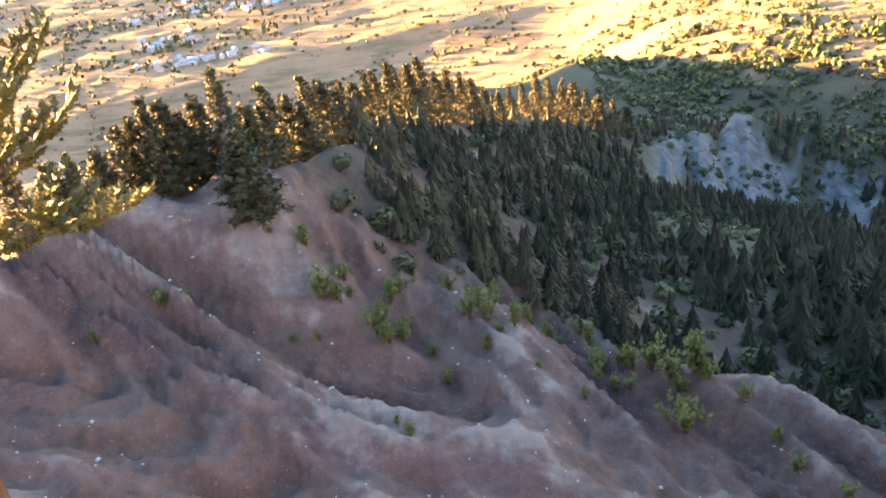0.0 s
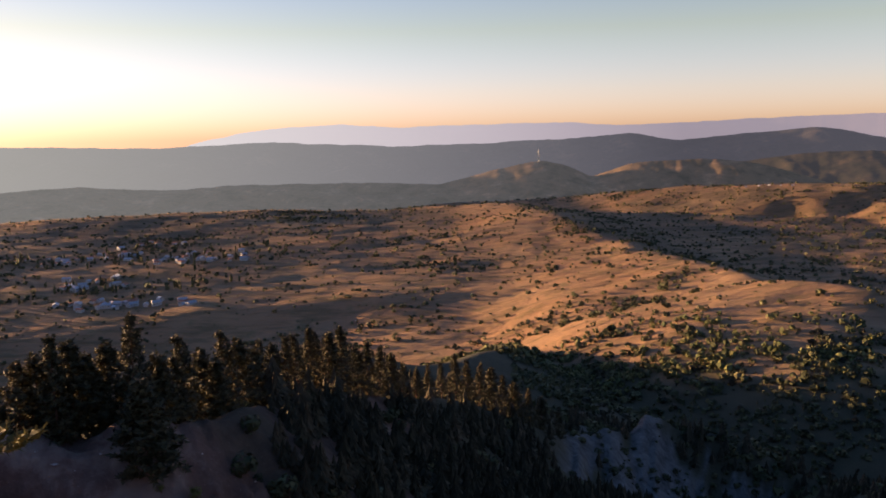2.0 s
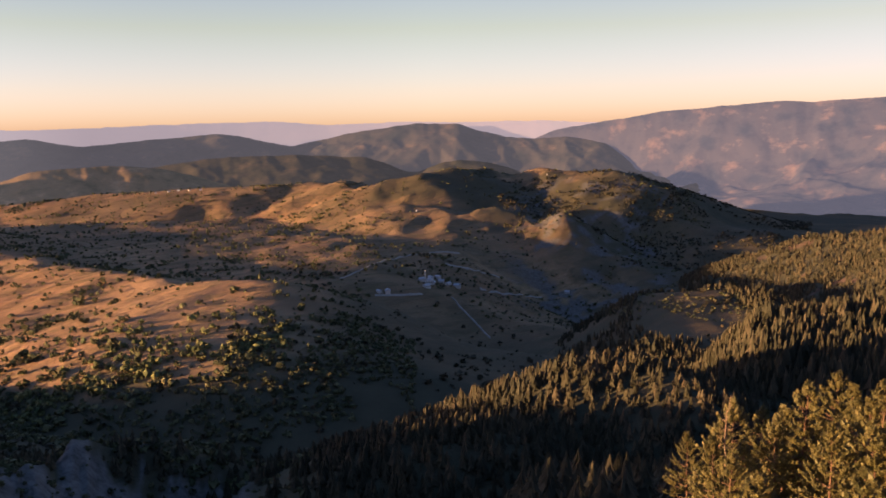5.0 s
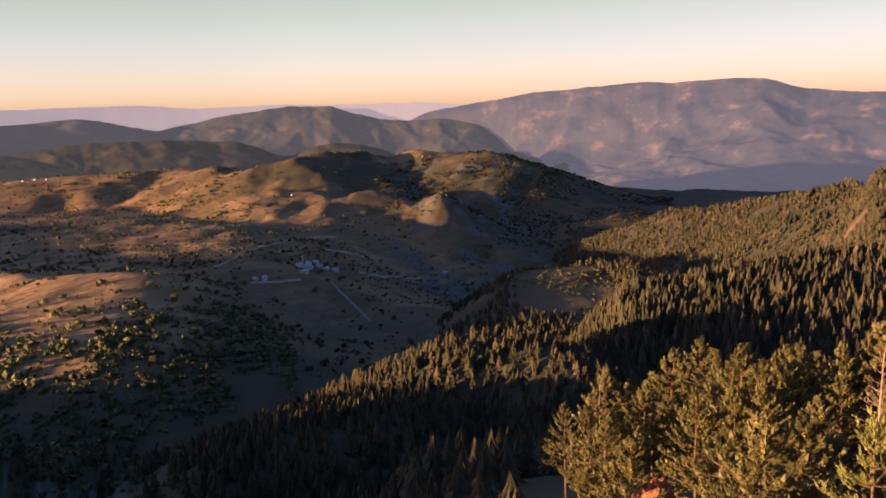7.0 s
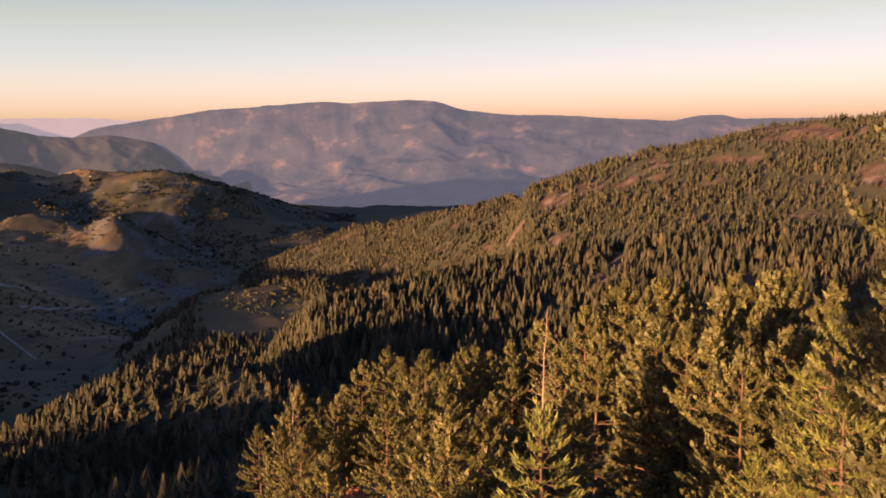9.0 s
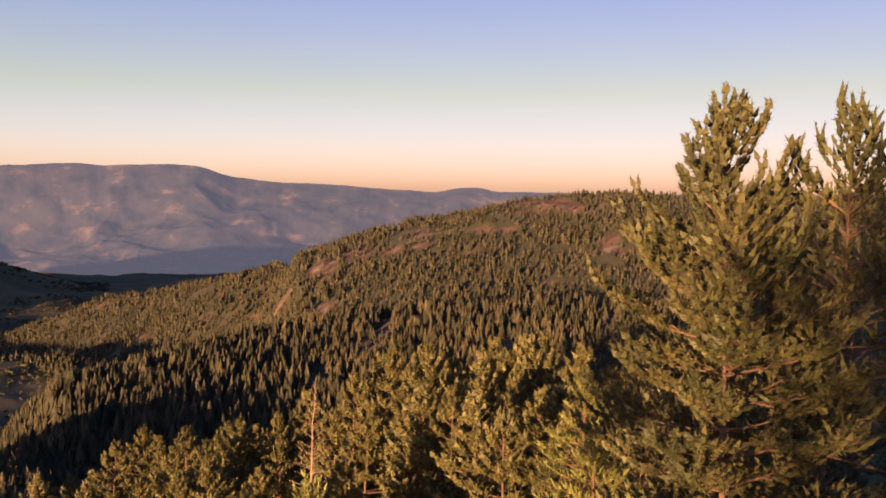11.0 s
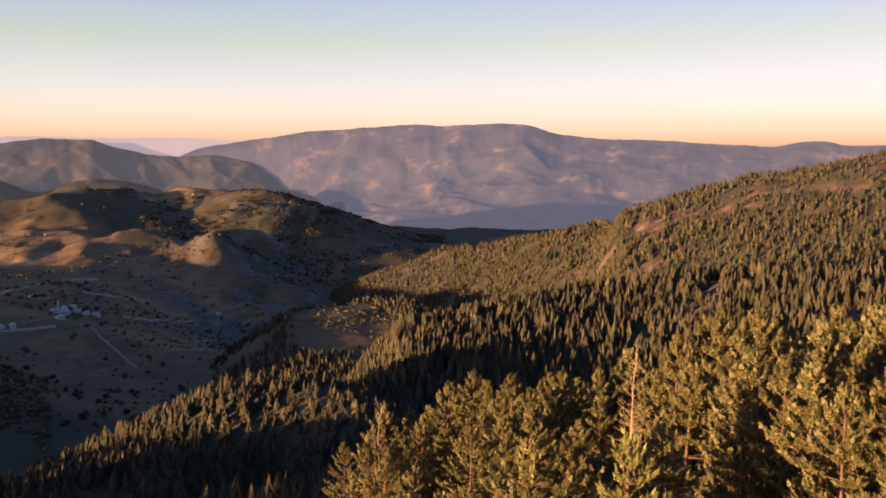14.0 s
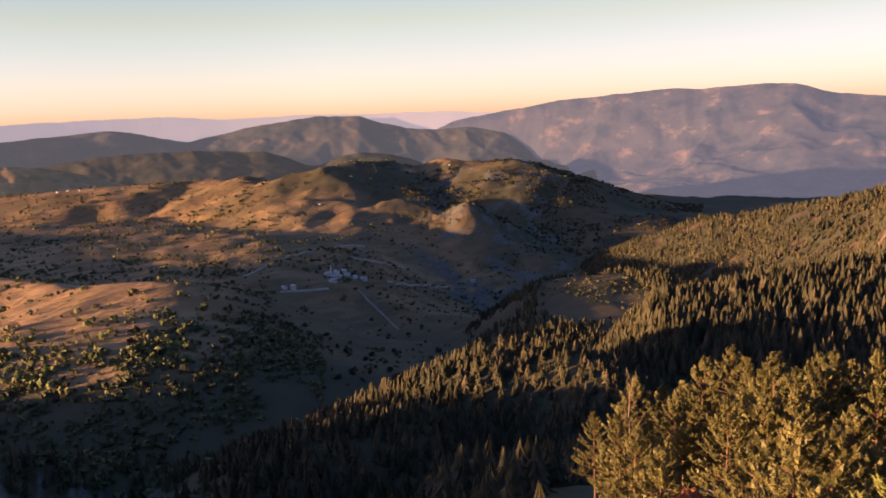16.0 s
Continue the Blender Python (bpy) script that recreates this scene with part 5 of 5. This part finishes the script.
# ---- villages, mosque, mast, road banks ----


def part(name, bm, mat, parent, label=""):
    me = bpy.data.meshes.new(name)
    bm.to_mesh(me)
    bm.free()
    me.materials.append(mat)
    ob = new(name, me)
    ob.parent = parent
    return tagged(ob, label) if label else ob


def box(bm, sx, sy, z0, z1, cx=0.0, cy=0.0):
    v = [bm.verts.new((cx + a * sx / 2, cy + b * sy / 2, z)) for z in (z0, z1) for a, b in ((-1, -1), (1, -1), (1, 1), (-1, 1))]
    for f in ((3, 2, 1, 0), (4, 5, 6, 7), (0, 1, 5, 4), (1, 2, 6, 5), (2, 3, 7, 6), (3, 0, 4, 7)):
        bm.faces.new([v[i] for i in f])
    return bm


def lathe(bm, prof, n=12):
    rings = [[bm.verts.new((r * math.cos(k * 2 * math.pi / n), r * math.sin(k * 2 * math.pi / n), z)) for k in range(n)] for r, z in prof]
    for a, b in zip(rings, rings[1:]):
        for k in range(n):
            bm.faces.new((a[k], a[(k + 1) % n], b[(k + 1) % n], b[k]))
    bm.faces.new(rings[-1])
    return bm


def gable(bm, sx, sy, z0, rise, over=0.5):
    x, y = sx / 2 + over, sy / 2 + over
    lo = [bm.verts.new(p) for p in ((-x, -y, z0 - 0.2), (x, -y, z0 - 0.2), (x, y, z0 - 0.2), (-x, y, z0 - 0.2))]
    hi = [bm.verts.new((-x, 0, z0 + rise)), bm.verts.new((x, 0, z0 + rise))]
    for f in ((lo[0], lo[1], hi[1], hi[0]), (lo[2], lo[3], hi[0], hi[1]), (lo[1], lo[2], hi[1]), (lo[3], lo[0], hi[0]), (lo[3], lo[2], lo[1], lo[0])):
        bm.faces.new(f)
    return bm


WALL = simple("whitewashed wall", (0.36, 0.34, 0.31), (0.50, 0.47, 0.43), 0.5, 0.9)
ROOF_RED = simple("red tiles", (0.26, 0.12, 0.08), (0.38, 0.18, 0.12), 0.8, 0.85)
ROOF_TIN = simple("grey sheet roof", (0.26, 0.27, 0.29), (0.40, 0.41, 0.44), 0.4, 0.5, metal=0.3)
GLASS = simple("window glass", (0.03, 0.035, 0.04), (0.06, 0.06, 0.07), 0.5, 0.15)
STEEL = simple("painted steel", (0.35, 0.33, 0.32), (0.55, 0.53, 0.50), 0.5, 0.6, metal=0.3)


def house(sx, sy, h, roofmat, label, group):
    ob = tagged(new("house"), label, "house", group)
    part("wall", box(bmesh.new(), sx, sy, -1.5, h), WALL, ob)
    part("roof", gable(bmesh.new(), sx, sy, h, sy * 0.28), roofmat, ob)
    for k in (-1, 0, 1):
        part("window", box(bmesh.new(), 1.1, 0.08, h * 0.45, h * 0.45 + 1.3, k * sx * 0.3, -sy / 2 - 0.02), GLASS, ob)
    return ob


def reach(az, el, near=900.0, top=3900.0):
    """The distance at which the land first rises to that elevation angle."""
    d = np.arange(near, top, 6.0)
    x, y = polar(np.full(d.shape, az), d)
    up = np.degrees(np.arctan2(land(x, y) - EYE[2], d)) >= el
    return float(d[np.argmax(up)]) if up.any() else None


rv = np.random.default_rng(21)
VALLEY = "houses of the valley village"
house_kinds = [house(11, 8, 4.5, ROOF_RED, "white village house with a red tiled roof", VALLEY), house(13, 9, 5.5, ROOF_TIN, "white village house with a grey sheet roof", VALLEY),
               house(18, 10, 4.0, ROOF_TIN, "long low farm building with a pale roof", VALLEY)]
placed = [False] * 3
for a0, a1, e0, e1, n in ((-25, -16, -7.15, -7.6, 22), (-16, -9.8, -7.4, -8.0, 26), (-21.5, -17.3, -8.6, -9.3, 16), (-22, -13.5, -10.1, -10.7, 30), (-19, -14, -6.5, -6.9, 6)):
    for _ in range(n):
        az, el = rv.uniform(a0, a1), rv.uniform(min(e0, e1), max(e0, e1))
        d = reach(az, el, 1200.0) or 2300.0
        k = int(rv.choice(3, p=(0.45, 0.4, 0.15)))
        plant(house_kinds[k], not placed[k], az, d, float(rv.uniform(0.8, 1.25)), float(rv.uniform(-40, 40) + rv.choice((0, 90))))
        placed[k] = True

TERRACE = "houses of the hill village"
hill_house = house(10, 7, 4.5, ROOF_TIN, "small pale house of the hill village", TERRACE)
for k, (az, el) in enumerate(((40.6, -10.1), (41.4, -10.25), (41.9, -10.2), (42.4, -10.35), (41.7, -9.9), (40.9, -10.5), (43.0, -10.6), (41.2, -10.0), (37.6, -10.8), (38.2, -10.85), (50.6, -10.9),
                              (40.3, -5.25), (49.2, -2.9), (24.0, -3.55), (24.6, -3.5), (25.3, -3.5), (26.0, -3.5), (23.2, -3.6))):
    d = reach(az, el, 1300.0)
    if d is None:
        continue
    plant(hill_house, k == 0, az, d, float(rv.uniform(0.55, 0.85) if el > -7 else rv.uniform(0.9, 1.3)), float(rv.uniform(0, 180)))

mosque = tagged(new("mosque"), "small white mosque with one minaret", "mosque")
hall = part("hall", box(bmesh.new(), 13, 13, -2, 6), WALL, mosque)
part("dome", lathe(bmesh.new(), [(5.2, 6), (5.0, 7.6), (4.0, 9.3), (2.4, 10.4), (0.6, 10.9), (0.1, 11.8)], 16), ROOF_TIN, mosque, "grey metal dome")
minaret = part("minaret", lathe(bmesh.new(), [(1.5, -2), (1.5, 6), (1.1, 7), (1.0, 17), (1.7, 17.6), (1.7, 18.6), (0.9, 18.7), (0.9, 21.5)], 12), WALL, mosque)
minaret.location = (-8.2, 0, 0)
spire = part("spire", lathe(bmesh.new(), [(1.1, 21.5), (0.5, 24.0), (0.06, 26.5)], 12), ROOF_TIN, minaret, "pointed grey cap")
for k in (-1, 0, 1):
    part("window", box(bmesh.new(), 1.4, 0.1, 1.5, 4.0, k * 4, -6.53), GLASS, mosque)
d = reach(41.1, -10.2, 1400.0) or 1850.0
plant(mosque, True, 41.1, d, 1.0, -40)

mast = tagged(new("radio_mast"), "slender lattice radio mast on a hill", "mast")
for k in range(3):
    leg = tubes(np.array([[2.2 * math.cos(k * 2.1), 2.2 * math.sin(k * 2.1), 0]]), np.array([[0.5 * math.cos(k * 2.1), 0.5 * math.sin(k * 2.1), 62]]), np.array([0.35]), np.array([0.2]), 4)
    new("leg", tri_mesh("leg", leg, STEEL)).parent = mast
for j in range(10):
    z0, z1 = j * 6.2, j * 6.2 + 6.2
    w0, w1 = 2.2 - 1.7 * z0 / 62, 2.2 - 1.7 * z1 / 62
    a = np.array([[w0 * math.cos(k * 2.1), w0 * math.sin(k * 2.1), z0] for k in range(3)])
    b = np.array([[w1 * math.cos((k + 1) * 2.1), w1 * math.sin((k + 1) * 2.1), z1] for k in range(3)])
    new("brace", tri_mesh("brace", tubes(a, b, np.full(3, 0.15), np.full(3, 0.15), 3), STEEL)).parent = mast
plant(mast, True, 9.85, 3740, 1.0, 0, z=330 - 3740 * math.tan(radians(1.85)))

# poplars and gardens of the village
poplar = [leaf_ball(40 + s, 18) for s in range(4)]
x, y, az, r = ring_points(4200, -27, -7, 1600, 2900, rv)
el = np.degrees(np.arctan2(land(x, y) - 330, r))
near_v = np.exp(-((el + 7.5) / 0.5) ** 2) + np.exp(-((el + 9.4) / 0.45) ** 2) * (az < -9) + np.exp(-((el + 10.6) / 0.5) ** 2) * (az < -12)
keep = rv.uniform(0, 1, len(x)) < 0.42 * near_v
x, y = x[keep], y[keep]
tall = rv.uniform(0, 1, len(x)) < 0.3
scatter("village_trees", poplar, x, y, land(x, y) - 0.3, np.where(tall, rv.uniform(13, 20, len(x)), rv.uniform(5, 10, len(x))), np.where(tall, 0.32, 1.1), BROADLEAF,
        "poplars and garden trees among the houses", "trees", rv)


def road_bank(label, pts, width, mat):
    """A pale road on its bank, laid along the slope."""
    az, el = np.interp(np.linspace(0, 1, 40), np.linspace(0, 1, len(pts)), [p[0] for p in pts]), np.interp(np.linspace(0, 1, 40), np.linspace(0, 1, len(pts)), [p[1] for p in pts])
    d = np.full(40, pts[0][2], float)
    for _ in range(10):
        x, y = polar(az, d)
        d = np.clip(0.5 * d + 0.5 * (330 - land(x, y)) / np.tan(np.radians(-el)), pts[0][2] * 0.7, pts[0][2] * 1.5)
    d = np.convolve(np.pad(d, 3, mode="edge"), np.ones(7) / 7, "valid")
    rows = []
    for off, up in ((-width, -6.0), (-width * 0.5, 1.0), (width * 0.5, 1.2), (width, -6.0)):
        x, y = polar(az, d + off)
        xc, yc = polar(az, d)
        rows.append((x, y, land(xc, yc) + up))
    me = grid_mesh("road", np.array([q[0] for q in rows]), np.array([q[1] for q in rows]), np.array([q[2] for q in rows]))
    me.materials.append(mat)
    return tagged(new("road", me), label, "road", kind="structure")


DUST = simple("pale dust road", (0.22, 0.19, 0.16), (0.33, 0.29, 0.25), 0.08, 0.95)
road_bank("pale dirt road on a bank above the gorge", [(44.6, -10.65, 1850), (46.5, -11.0, 1850), (48.9, -11.2, 1850)], 9, DUST)
road_bank("pale dirt road across the terrace", [(42.2, -8.9, 2000), (44, -9.3, 2000), (46.0, -9.85, 2000)], 7, DUST)
road_bank("pale dirt track by the hill village", [(37.3, -10.93, 1420), (38.7, -10.95, 1420), (40.6, -10.9, 1440)], 6, DUST)
road_bank("pale farm track climbing to the top of the terrace", [(34.9, -9.78, 1650), (36.1, -9.32, 1650), (37.6, -8.67, 1650), (39.2, -8.4, 1650), (40.4, -8.15, 1650)], 7, DUST)
road_bank("short pale track along the terrace edge", [(41.1, -8.1, 1900), (42.1, -8.07, 1900), (43.2, -8.15, 1900)], 7, DUST)
# a bare gully bank, no road, made with the same strip
road_bank("bare pale gully bank dropping from the village into the gorge", [(42.6, -11.1, 1420), (43.1, -11.7, 1420), (43.7, -12.3, 1420), (44.6, -13.25, 1420), (45.3, -14.0, 1420)], 7, DUST)

# red earth mound at the wood's edge
x, y, g = stand(65.3, 44, 0)
u, v = np.meshgrid(np.linspace(0, 2 * math.pi, 40, endpoint=False), np.linspace(0, 1, 12), indexing="ij")
rad = 3.4 * (1 - v) * (1 + 0.45 * fbm(np.cos(u) * 2 + v, np.sin(u) * 2, 3, 7))
mz = 330 - 44 * math.tan(radians(24.2))
Z = g - 0.5 + (mz - g + 0.5) * np.clip(v * 1.15, 0, 1) ** 0.55 + 0.8 * fbm(np.cos(u) * 3, v * 4 + np.sin(u) * 3, 4, 17) * (v < 0.98)
me = grid_mesh("earth_mound", (x + rad * np.cos(u)).T, (y + rad * np.sin(u)).T, Z.T, wrap=True)
me.materials.append(simple("red earth", (0.17, 0.062, 0.034), (0.29, 0.115, 0.065), 1.6, 0.95, 0.5, 1.5))
tagged(new("earth_mound", me), "bare mound of red earth at the wood edge", "mound")
